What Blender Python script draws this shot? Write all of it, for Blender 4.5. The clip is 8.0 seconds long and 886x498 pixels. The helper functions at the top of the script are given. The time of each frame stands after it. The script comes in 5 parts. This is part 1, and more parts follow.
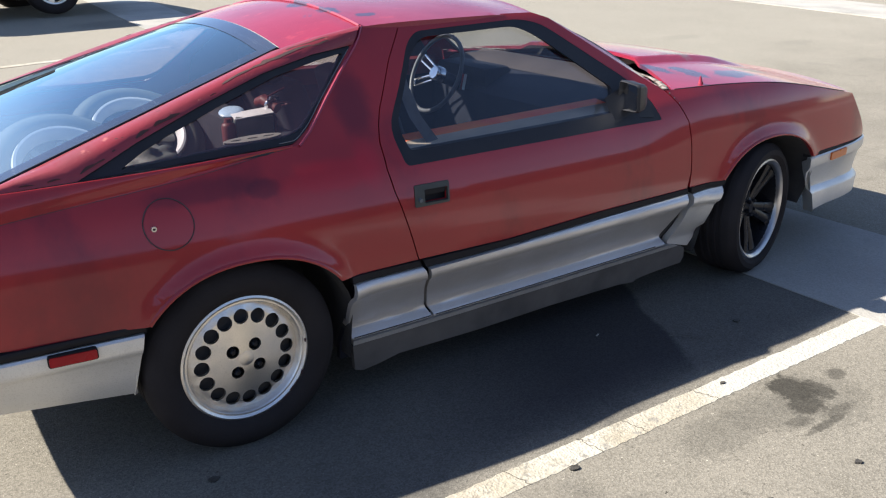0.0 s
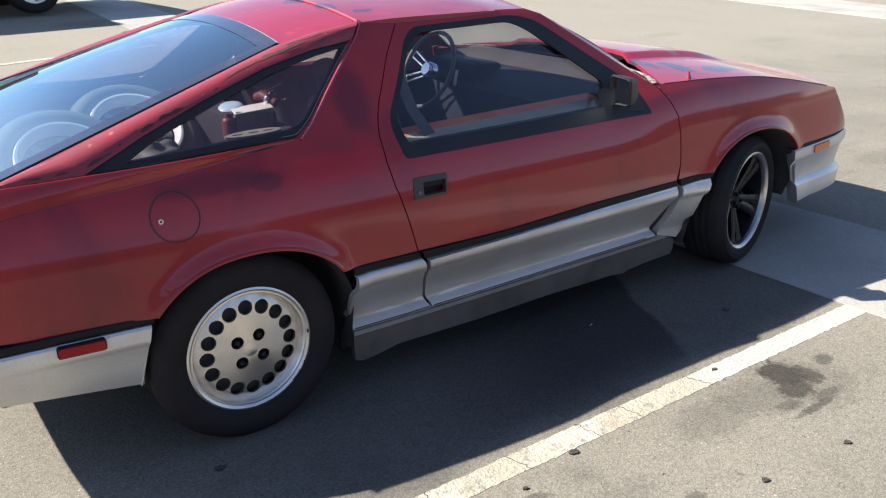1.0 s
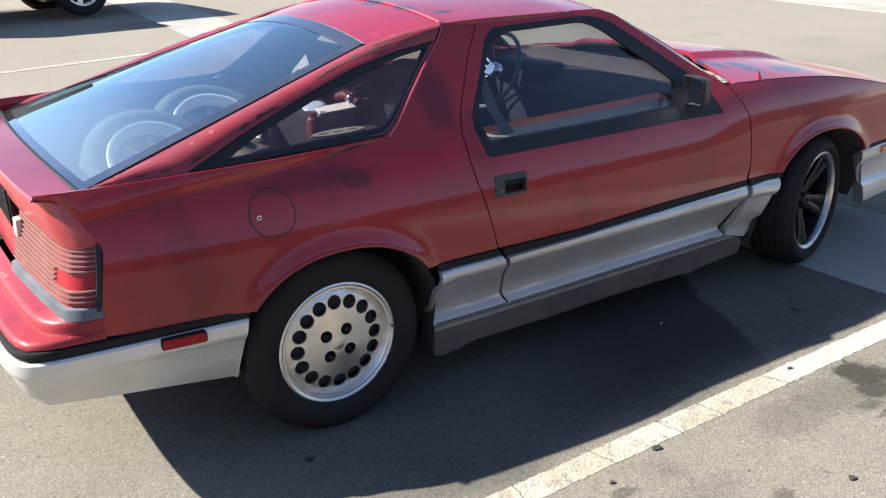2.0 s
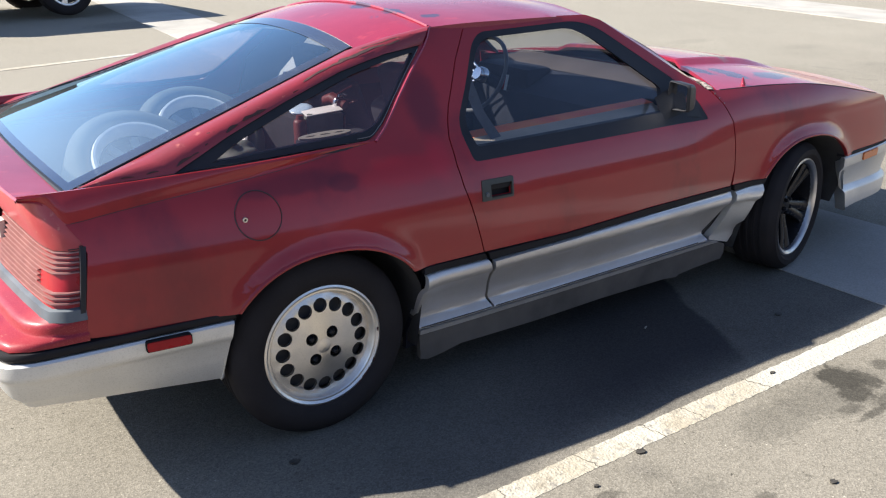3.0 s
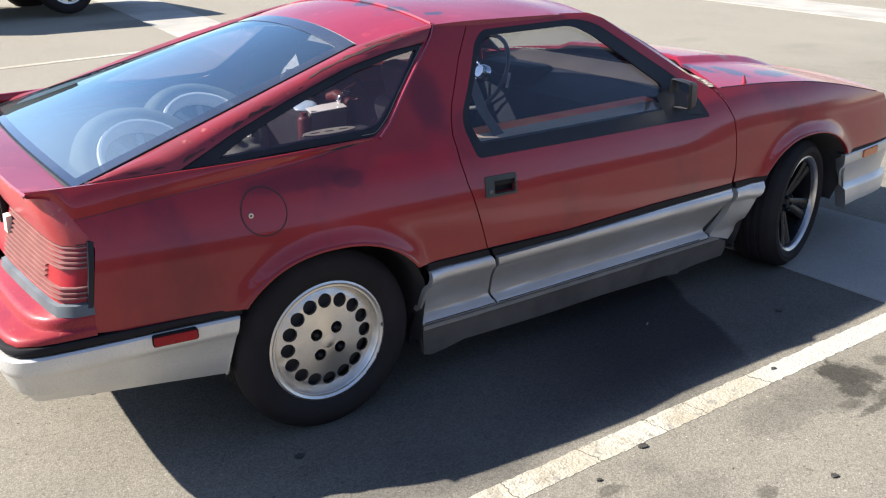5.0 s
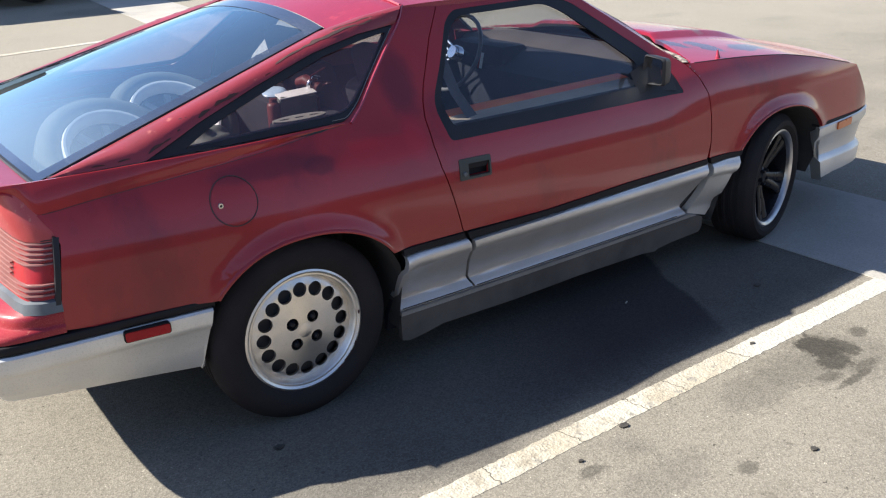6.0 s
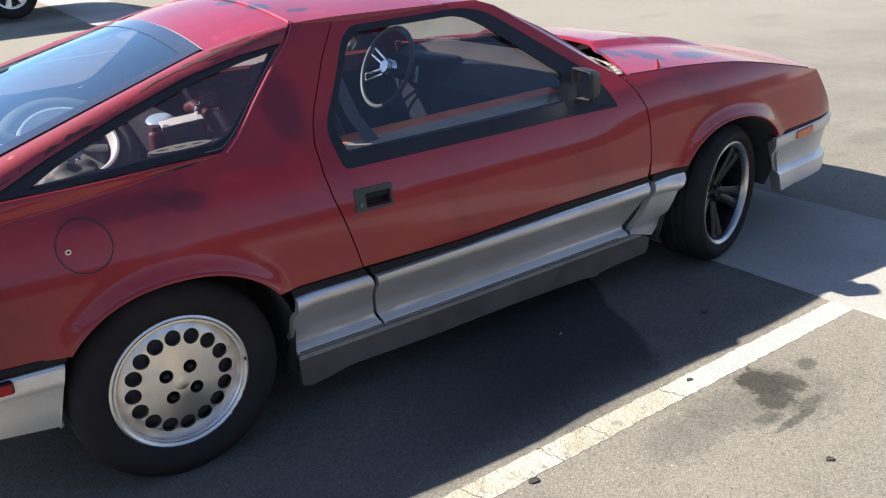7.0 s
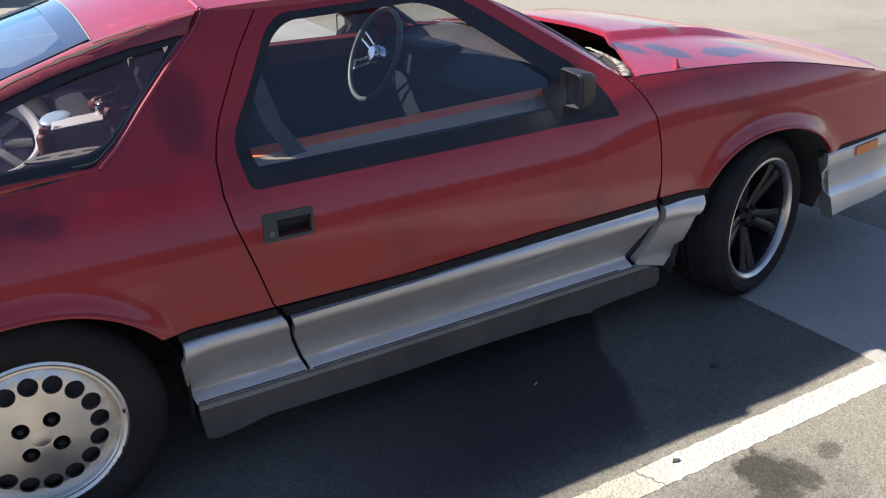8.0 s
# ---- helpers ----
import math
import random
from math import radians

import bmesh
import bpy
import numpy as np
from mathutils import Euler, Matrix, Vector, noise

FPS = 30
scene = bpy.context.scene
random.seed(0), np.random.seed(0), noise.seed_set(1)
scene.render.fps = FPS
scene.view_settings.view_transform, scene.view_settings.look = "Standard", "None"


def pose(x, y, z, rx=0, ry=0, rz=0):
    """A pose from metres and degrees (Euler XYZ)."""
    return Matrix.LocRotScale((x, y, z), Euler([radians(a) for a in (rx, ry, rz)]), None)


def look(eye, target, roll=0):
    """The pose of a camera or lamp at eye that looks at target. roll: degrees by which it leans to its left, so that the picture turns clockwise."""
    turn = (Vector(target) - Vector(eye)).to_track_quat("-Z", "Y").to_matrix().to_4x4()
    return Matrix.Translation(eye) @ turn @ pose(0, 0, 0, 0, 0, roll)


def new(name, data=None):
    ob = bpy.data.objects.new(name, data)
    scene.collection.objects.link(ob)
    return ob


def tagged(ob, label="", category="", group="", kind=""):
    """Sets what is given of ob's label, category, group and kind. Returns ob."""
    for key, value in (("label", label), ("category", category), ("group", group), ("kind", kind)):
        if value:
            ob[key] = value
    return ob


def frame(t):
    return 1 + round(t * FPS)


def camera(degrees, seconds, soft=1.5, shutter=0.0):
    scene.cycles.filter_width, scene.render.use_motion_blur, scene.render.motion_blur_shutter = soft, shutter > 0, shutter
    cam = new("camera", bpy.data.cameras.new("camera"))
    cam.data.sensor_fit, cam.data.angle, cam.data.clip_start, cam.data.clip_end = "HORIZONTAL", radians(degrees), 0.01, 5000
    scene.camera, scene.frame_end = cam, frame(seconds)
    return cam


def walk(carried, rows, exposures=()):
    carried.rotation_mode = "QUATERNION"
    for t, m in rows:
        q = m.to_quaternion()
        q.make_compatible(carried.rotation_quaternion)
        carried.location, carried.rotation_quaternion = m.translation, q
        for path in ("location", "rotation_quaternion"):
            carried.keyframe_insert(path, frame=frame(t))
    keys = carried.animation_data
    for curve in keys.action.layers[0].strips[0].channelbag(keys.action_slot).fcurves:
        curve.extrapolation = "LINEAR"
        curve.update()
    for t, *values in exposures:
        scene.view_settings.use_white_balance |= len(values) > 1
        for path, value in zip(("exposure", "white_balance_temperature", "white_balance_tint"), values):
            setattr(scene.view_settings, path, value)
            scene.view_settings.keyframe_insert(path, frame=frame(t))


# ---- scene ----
cam = camera(56.3, 8.0, 1.2)
PATH = [
    (0, (-0.760, -2.913, 1.440), (0.305, -1.373, 0.739), -0.8),
    (0.5, (-0.770, -2.953, 1.437), (0.307, -1.419, 0.739), -0.5),
    (1, (-0.839, -2.926, 1.435), (0.263, -1.412, 0.731), -0.8),
    (1.2, (-0.883, -2.902, 1.430), (0.193, -1.369, 0.727), -1.5),
    (1.5, (-0.948, -2.871, 1.437), (0.090, -1.314, 0.731), -2.0),
    (1.7, (-0.977, -2.865, 1.438), (0.052, -1.301, 0.737), -2.0),
    (2, (-1.005, -2.862, 1.442), (0.042, -1.309, 0.741), -1.2),
    (3.5, (-1.015, -2.867, 1.444), (0.066, -1.334, 0.751), -0.5),
    (4, (-1.029, -2.873, 1.444), (0.038, -1.329, 0.753), -0.7),
    (5.5, (-1.033, -2.867, 1.440), (0.058, -1.349, 0.729), -0.5),
    (6, (-1.000, -2.859, 1.439), (0.105, -1.364, 0.701), -1.6),
    (6.2, (-0.957, -2.860, 1.438), (0.167, -1.381, 0.700), -2.3),
    (6.5, (-0.853, -2.850, 1.441), (0.306, -1.390, 0.717), -2.9),
    (6.7, (-0.743, -2.844, 1.436), (0.406, -1.372, 0.719), -3.1),
    (7, (-0.575, -2.868, 1.435), (0.510, -1.354, 0.706), -3.1),
    (7.2, (-0.470, -2.865, 1.428), (0.574, -1.331, 0.682), -2.9),
    (7.5, (-0.299, -2.820, 1.407), (0.704, -1.268, 0.641), -2.7),
    (7.7, (-0.161, -2.753, 1.389), (0.814, -1.183, 0.623), -2.9),
    (8, (0.033, -2.681, 1.421), (0.938, -1.080, 0.634), -2.6),
]
walk(cam, [(t, look(eye, target, roll)) for t, eye, target, roll in PATH])

# ---- light ----
world = bpy.data.worlds.new("sky")
scene.world = world
world.use_nodes = True
wn = world.node_tree.nodes
sky = wn.new("ShaderNodeTexSky")
sky.sky_type, sky.sun_disc = "NISHITA", False
SUN_WAY = Vector((-1.02, 0.70, 1.0)).normalized()
sky.sun_elevation = math.asin(SUN_WAY.z)
sky.sun_rotation = math.atan2(SUN_WAY.x, SUN_WAY.y)
sky.dust_density, sky.air_density, sky.ozone_density = 0.2, 1.0, 2.2
wn["Background"].inputs["Strength"].default_value = 0.072
haze = wn.new("ShaderNodeMix")
haze.data_type, haze.blend_type = "RGBA", "MULTIPLY"
haze.inputs[0].default_value, haze.inputs[7].default_value = 1.0, (1.04, 0.98, 1.03, 1)
world.node_tree.links.new(sky.outputs[0], haze.inputs[6])
world.node_tree.links.new(haze.outputs[2], wn["Background"].inputs[0])
sun = new("sun", bpy.data.lights.new("sun", "SUN"))
sun.data.energy, sun.data.angle, sun.data.color = 4.75, radians(0.55), (1.0, 0.94, 0.85)
sun.matrix_world = look(SUN_WAY * 30, (0, 0, 0))
scene.view_settings.exposure = 1.52

# ---- materials ----
def material(name, base, rough=0.5, metal=0.0, second=None, scale=8.0, mix=(0.35, 0.65), bump=0.0, bump_scale=60.0,
             rough_vary=0.0, coat=0.0, fine=None, fine_scale=200.0, fine_amount=0.3, spec=0.5, detail=6.0, coat_rough=0.14):
    """A surface with two scales of variation: broad blotches towards a second colour, and fine grain."""
    m = bpy.data.materials.new(name)
    m.use_nodes = True
    n, l = m.node_tree.nodes, m.node_tree.links
    p = n["Principled BSDF"]
    p.inputs["Roughness"].default_value, p.inputs["Metallic"].default_value = rough, metal
    p.inputs["Coat Weight"].default_value, p.inputs["Coat Roughness"].default_value = coat, coat_rough
    p.inputs["Coat IOR"].default_value = 1.5
    p.inputs["Specular IOR Level"].default_value = spec
    co = n.new("ShaderNodeTexCoord").outputs["Object"]
    big = n.new("ShaderNodeTexNoise")
    big.inputs["Scale"].default_value, big.inputs["Detail"].default_value = scale, detail
    l.new(co, big.inputs["Vector"])
    ramp = n.new("ShaderNodeMapRange")
    ramp.inputs[1].default_value, ramp.inputs[2].default_value = mix
    l.new(big.outputs[0], ramp.inputs[0])
    col = n.new("ShaderNodeMix")
    col.data_type = "RGBA"
    col.inputs[6].default_value = (*base, 1)
    col.inputs[7].default_value = (*(second or [c * 0.8 for c in base]), 1)
    l.new(ramp.outputs[0], col.inputs[0])
    out = col.outputs[2]
    small = n.new("ShaderNodeTexNoise")
    small.inputs["Scale"].default_value, small.inputs["Detail"].default_value = fine_scale, 3.0
    l.new(co, small.inputs["Vector"])
    if fine:
        col2 = n.new("ShaderNodeMix")
        col2.data_type = "RGBA"
        col2.inputs[7].default_value = (*fine, 1)
        r2 = n.new("ShaderNodeMapRange")
        r2.inputs[1].default_value, r2.inputs[2].default_value = 0.5, 0.75
        r2.inputs[4].default_value = fine_amount
        l.new(small.outputs[0], r2.inputs[0])
        l.new(r2.outputs[0], col2.inputs[0])
        l.new(out, col2.inputs[6])
        out = col2.outputs[2]
    l.new(out, p.inputs["Base Color"])
    if rough_vary:
        r3 = n.new("ShaderNodeMapRange")
        r3.inputs[3].default_value, r3.inputs[4].default_value = rough, min(1, rough + rough_vary)
        l.new(ramp.outputs[0], r3.inputs[0])
        l.new(r3.outputs[0], p.inputs["Roughness"])
    if bump:
        b = n.new("ShaderNodeBump")
        b.inputs["Strength"].default_value, b.inputs["Distance"].default_value = bump, 0.01
        nb = n.new("ShaderNodeTexNoise")
        nb.inputs["Scale"].default_value, nb.inputs["Detail"].default_value = bump_scale, 5.0
        l.new(co, nb.inputs["Vector"])
        l.new(nb.outputs[0], b.inputs["Height"])
        l.new(b.outputs[0], p.inputs["Normal"])
    return m


def blotch(m, colour, scale, lo, hi, rough=None, amount=1.0, stretch=(1, 1, 1), offset=(0, 0, 0)):
    """Lays irregular patches of another colour over a material."""
    n, l = m.node_tree.nodes, m.node_tree.links
    p = n["Principled BSDF"]
    co = n.new("ShaderNodeTexCoord").outputs["Object"]
    mp = n.new("ShaderNodeMapping")
    mp.inputs["Scale"].default_value, mp.inputs["Location"].default_value = stretch, offset
    l.new(co, mp.inputs[0])
    t = n.new("ShaderNodeTexNoise")
    t.inputs["Scale"].default_value, t.inputs["Detail"].default_value, t.inputs["Roughness"].default_value = scale, 8.0, 0.62
    l.new(mp.outputs[0], t.inputs["Vector"])
    r = n.new("ShaderNodeMapRange")
    r.inputs[1].default_value, r.inputs[2].default_value, r.inputs[4].default_value = lo, hi, amount
    l.new(t.outputs[0], r.inputs[0])
    c = n.new("ShaderNodeMix")
    c.data_type = "RGBA"
    c.inputs[7].default_value = (*colour, 1)
    src = p.inputs["Base Color"].links[0].from_socket
    l.new(r.outputs[0], c.inputs[0])
    l.new(src, c.inputs[6])
    l.new(c.outputs[2], p.inputs["Base Color"])
    if rough is not None:
        k = n.new("ShaderNodeMix")
        k.data_type = "FLOAT"
        k.inputs[3].default_value = rough
        rs = p.inputs["Roughness"]
        if rs.links:
            l.new(rs.links[0].from_socket, k.inputs[2])
        else:
            k.inputs[2].default_value = rs.default_value
        l.new(r.outputs[0], k.inputs[0])
        l.new(k.outputs[0], rs)
    return m


def plain_glass(name, tint, rough=0.0, dust_haze=0.0, dust_haze_colour=(0.5, 0.52, 0.52), facing_gloss=0.09, dust_haze_scale=3.0, gloss_tint=(1, 1, 1), low_edge=0.0, power=4.0):
    """Clear glass with the gloss of its two faces and an uneven dusty film, also used for painted haze."""
    m = bpy.data.materials.new(name)
    m.use_nodes = True
    n, l = m.node_tree.nodes, m.node_tree.links
    n.remove(n["Principled BSDF"])
    tr, gl, df, mx, md, fr, pw, ma = (n.new("ShaderNode" + k) for k in ("BsdfTransparent", "BsdfGlossy", "BsdfDiffuse", "MixShader", "MixShader", "LayerWeight", "Math", "Math"))
    tr.inputs[0].default_value = (*tint, 1)
    gl.inputs["Roughness"].default_value = rough
    gl.inputs[0].default_value = (*gloss_tint, 1)
    df.inputs[0].default_value = (*dust_haze_colour, 1)
    fr.inputs[0].default_value = 0.5
    pw.operation, pw.inputs[1].default_value = "POWER", power
    ma.operation, ma.inputs[1].default_value, ma.inputs[2].default_value = "MULTIPLY_ADD", 1 - facing_gloss, facing_gloss
    l.new(fr.outputs["Facing"], pw.inputs[0])
    l.new(pw.outputs[0], ma.inputs[0])
    co = n.new("ShaderNodeTexCoord").outputs["Object"]
    t = n.new("ShaderNodeTexNoise")
    t.inputs["Scale"].default_value, t.inputs["Detail"].default_value = dust_haze_scale, 7.0
    r = n.new("ShaderNodeMapRange")
    r.inputs[1].default_value, r.inputs[2].default_value, r.inputs[3].default_value, r.inputs[4].default_value = 0.3, 0.75, dust_haze * 0.4, dust_haze * 1.6
    l.new(co, t.inputs["Vector"])
    l.new(t.outputs[0], r.inputs[0])
    film = r.outputs[0]
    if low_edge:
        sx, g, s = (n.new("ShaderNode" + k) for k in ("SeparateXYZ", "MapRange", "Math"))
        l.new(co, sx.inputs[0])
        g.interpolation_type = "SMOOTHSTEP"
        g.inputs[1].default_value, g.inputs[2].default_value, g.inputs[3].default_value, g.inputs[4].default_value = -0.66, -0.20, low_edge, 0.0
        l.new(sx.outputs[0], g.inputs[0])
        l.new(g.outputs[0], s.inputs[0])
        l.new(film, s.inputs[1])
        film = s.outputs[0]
    l.new(film, md.inputs[0])
    l.new(tr.outputs[0], md.inputs[1])
    l.new(df.outputs[0], md.inputs[2])
    l.new(ma.outputs[0], mx.inputs[0])
    l.new(md.outputs[0], mx.inputs[1])
    l.new(gl.outputs[0], mx.inputs[2])
    l.new(mx.outputs[0], n["Material Output"].inputs[0])
    return m


def stain(m, colour, middle, radii, amount=0.6, warp=0.6, scale=6.0, soft=0.35, seed=0.0, ragged=0.6):
    """One patch of another colour with a ragged outline; middle and radii in metres, a radius of 0 runs on for ever."""
    n, l = m.node_tree.nodes, m.node_tree.links
    p = n["Principled BSDF"]
    co = n.new("ShaderNodeTexCoord").outputs["Object"]
    mp = n.new("ShaderNodeMapping")
    mp.vector_type = "POINT"
    k = [1 / r if r else 0 for r in radii]
    mp.inputs["Scale"].default_value = k
    mp.inputs["Location"].default_value = [-c * f for c, f in zip(middle, k)]
    l.new(co, mp.inputs[0])
    shift = n.new("ShaderNodeVectorMath")
    shift.inputs[1].default_value = (seed, seed * 1.7, seed * 0.3)
    l.new(co, shift.inputs[0])
    t = n.new("ShaderNodeTexNoise")
    t.inputs["Scale"].default_value, t.inputs["Detail"].default_value, t.inputs["Roughness"].default_value = scale, 8.0, ragged
    l.new(shift.outputs[0], t.inputs["Vector"])
    length = n.new("ShaderNodeVectorMath")
    length.operation = "LENGTH"
    l.new(mp.outputs[0], length.inputs[0])
    add = n.new("ShaderNodeMath")
    add.operation = "MULTIPLY_ADD"
    add.inputs[1].default_value = -2 * warp
    l.new(t.outputs[0], add.inputs[0])
    l.new(length.outputs["Value"], add.inputs[2])
    r = n.new("ShaderNodeMapRange")
    r.interpolation_type = "SMOOTHSTEP"
    r.inputs[1].default_value, r.inputs[2].default_value, r.inputs[3].default_value, r.inputs[4].default_value = 1 - soft - warp, 1 - warp, amount, 0
    l.new(add.outputs[0], r.inputs[0])
    c = n.new("ShaderNodeMix")
    c.data_type = "RGBA"
    c.inputs[7].default_value = (*colour, 1)
    l.new(r.outputs[0], c.inputs[0])
    l.new(p.inputs["Base Color"].links[0].from_socket, c.inputs[6])
    l.new(c.outputs[2], p.inputs["Base Color"])


def stony(m, scale, bump, lo=0.55, hi=1.5):
    """Adds coarse stones: each cell a little lighter or darker, with its own small relief."""
    n, l = m.node_tree.nodes, m.node_tree.links
    p = n["Principled BSDF"]
    co = n.new("ShaderNodeTexCoord").outputs["Object"]
    v = n.new("ShaderNodeTexVoronoi")
    v.inputs["Scale"].default_value = scale
    l.new(co, v.inputs["Vector"])
    sep = n.new("ShaderNodeSeparateColor")
    l.new(v.outputs["Color"], sep.inputs[0])
    r = n.new("ShaderNodeMapRange")
    r.inputs[3].default_value, r.inputs[4].default_value = lo, hi
    l.new(sep.outputs[0], r.inputs[0])
    mul = n.new("ShaderNodeMix")
    mul.data_type, mul.blend_type = "RGBA", "MULTIPLY"
    mul.inputs[0].default_value = 1.0
    comb = n.new("ShaderNodeCombineColor")
    for k in range(3):
        l.new(r.outputs[0], comb.inputs[k])
    l.new(p.inputs["Base Color"].links[0].from_socket, mul.inputs[6])
    l.new(comb.outputs[0], mul.inputs[7])
    l.new(mul.outputs[2], p.inputs["Base Color"])
    b = n.new("ShaderNodeBump")
    b.inputs["Strength"].default_value, b.inputs["Distance"].default_value = bump, 0.004
    l.new(v.outputs["Distance"], b.inputs["Height"])
    if p.inputs["Normal"].links:
        l.new(p.inputs["Normal"].links[0].from_socket, b.inputs["Normal"])
    l.new(b.outputs[0], p.inputs["Normal"])
    return m


# bare patches worn into roof and hood: x, y, radii, seed
HOOD_WEAR = ((2.055, -.50, .035, .075, 1.0), (2.15, -.60, .045, .085, 2.0), (2.36, -.66, .11, .05, 3.0), (2.62, -.56, .12, .05, 4.0),
             (.60, -.30, .032, .045, 5.0), (.57, -.12, .035, .05, 6.0), (.675, -.42, .03, .025, 7.0))
PAINT = material("aged_red_paint", (0.262, 0.0145, 0.0195), 0.45, 0.0, (0.320, 0.0170, 0.0210), 2.2, (0.35, 0.7), 0.005, 16, 0.12, 0.95,
                 (0.26, 0.008, 0.014), 380, 0.15, 0.1, coat_rough=0.11)
blotch(PAINT, (0.055, 0.002, 0.012), 2.0, 0.55, 0.70, 0.5, 0.45, (1.5, 1, 0.9))
blotch(PAINT, (0.34, 0.009, 0.018), 2.4, 0.54, 0.72, 0.5, 0.4, (1, 1, 1), (3.1, 0, 1.7))
blotch(PAINT, (0.30, 0.045, 0.045), 14.0, 0.68, 0.75, 0.6, 0.45)
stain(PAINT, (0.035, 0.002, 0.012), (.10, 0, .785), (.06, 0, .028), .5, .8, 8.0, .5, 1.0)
# next two: bright red reflection near the door's rear edge, painted into the colour
stain(PAINT, (0.36, 0.006, 0.014), (.34, 0, .79), (.20, 0, .055), .65, .6, 6.0, .5, 2.0)
stain(PAINT, (0.38, 0.010, 0.022), (.455, 0, .81), (.06, 0, .10), .6, .5, 5.0, .6, 3.0)
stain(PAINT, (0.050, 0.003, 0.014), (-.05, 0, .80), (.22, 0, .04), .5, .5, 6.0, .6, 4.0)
stain(PAINT, (0.045, 0.002, 0.012), (.46, 0, .96), (.09, 0, .13), .6, .6, 5.0, .7, 8.0)
stain(PAINT, (0.30, 0.05, 0.045), (.27, 0, .60), (.05, 0, .035), .5, .8, 12.0, .5, 9.0)
# broad darkening of the rear quarter, painted in for a weaker ground reflection
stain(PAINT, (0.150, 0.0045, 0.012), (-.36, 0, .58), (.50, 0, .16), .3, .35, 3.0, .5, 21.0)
PAINT_TOP = material("faded_red_paint", (0.27, 0.013, 0.034), 0.42, 0.0, (0.19, 0.010, 0.036), 3.0, (0.3, 0.7), 0.008, 24, 0.2, 0.8,
                     (0.42, 0.06, 0.09), 380, 0.3, 0.2, coat_rough=0.12)
blotch(PAINT_TOP, (0.06, 0.05, 0.10), 3.4, 0.645, 0.665, 0.5, 0.7, (1, 1.5, 1), (4.3, 1.2, 0))
blotch(PAINT_TOP, (0.46, 0.06, 0.075), 9.0, 0.60, 0.72, 0.6, 0.6, (1, 2.5, 1))
for mx, my, rx, ry, seed in HOOD_WEAR:
    stain(PAINT_TOP, (0.045, 0.026, 0.055), (mx, my, 0), (rx * 1.3, ry * 1.3, 0), .92, .9, 14.0, .25, seed, .65)
stain(PAINT_TOP, (0.17, 0.175, 0.15), (2.40, -.02, 0), (.085, .40, 0), .75, .6, 7.0, .35, 12.0, .7)
PAINT_SHELF = material("worn_red_bumper_paint", (0.22, 0.011, 0.022), 0.38, 0.0, (0.29, 0.020, 0.028), 6.0, (0.35, 0.65), 0.03, 40, 0.15, 0.35,
                       (0.45, 0.12, 0.10), 300, 0.3, 0.2, coat_rough=0.16)
blotch(PAINT_SHELF, (0.50, 0.20, 0.14), 30.0, 0.64, 0.69, 0.8, 0.5)
PAINT_RAW = material("peeling_red_paint", (0.225, 0.018, 0.028), 0.42, 0.0, (0.17, 0.013, 0.022), 6.0, (0.4, 0.6), 0.08, 50, 0.1, 0.3)
blotch(PAINT_RAW, (0.38, 0.10, 0.085), 24.0, 0.62, 0.68, 0.8, 0.6)
blotch(PAINT_RAW, (0.03, 0.012, 0.014), 16.0, 0.66, 0.68, 0.7, 0.9, (0.45, 2.0, 2.0))
BARE = material("bare_weathered_primer", (0.035, 0.018, 0.018), 0.7, 0, (0.07, 0.03, 0.028), 30, (0.35, 0.65), 0.2, 90, 0.2)
MIRROR = material("dusty_mirror_silvering", (0.85, 0.85, 0.86), 0.12, 1.0, (0.75, 0.75, 0.76), 6, (0.3, 0.7), 0.0, 90)
SILVER = material("silver_paint", (0.68, 0.67, 0.65), 0.38, 0.55, (0.58, 0.57, 0.55), 5.0, (0.3, 0.7), 0.015, 60, 0.15, 0.1, (0.3, 0.29, 0.27), 260, 0.3)
blotch(SILVER, (0.2, 0.19, 0.17), 18.0, 0.70, 0.76, 0.7, 0.6)
CLADDING = material("metallic_silver_cladding", (0.58, 0.562, 0.552), 0.36, 0.65, (0.51, 0.493, 0.483), 5.0, (0.3, 0.7), 0.015, 60, 0.15, 0.1, (0.34, 0.33, 0.31), 260, 0.3)
blotch(CLADDING, (0.2, 0.19, 0.17), 18.0, 0.70, 0.76, 0.7, 0.6)
PAINT_TAIL = material("sunburnt_tail_paint", (0.34, 0.032, 0.038), 0.42, 0.0, (0.40, 0.046, 0.048), 7.0, (0.35, 0.65), 0.08, 50, 0.1, 0.3)
blotch(PAINT_TAIL, (0.55, 0.24, 0.17), 26.0, 0.60, 0.66, 0.8, 0.45)
# blue stands for sky mirrored in a metal lid
BLUE_LID = material("sky_blue_lid_enamel", (0.50, 0.66, 0.80), 0.3, 0, (0.42, 0.58, 0.74), 20, (0.3, 0.7), 0.03, 80)
WHITE_TRAY = material("white_enamel", (0.82, 0.82, 0.80), 0.35, 0, (0.72, 0.72, 0.70), 20, (0.3, 0.7), 0.03, 80)
# skirt grey holds both dirt and the shade of its downturned face
SKIRT = material("dirty_shaded_silver", (0.115, 0.105, 0.098), 0.65, 0.1, (0.068, 0.063, 0.060), 7.0, (0.3, 0.7), 0.05, 70, 0.15, 0, (0.1, 0.1, 0.09), 200, 0.4)
SILL_LIP = material("grimy_silver_lip", (0.40, 0.385, 0.37), 0.5, 0.3, (0.28, 0.27, 0.26), 7.0, (0.3, 0.7), 0.04, 70, 0.15, 0, (0.16, 0.155, 0.15), 200, 0.35)
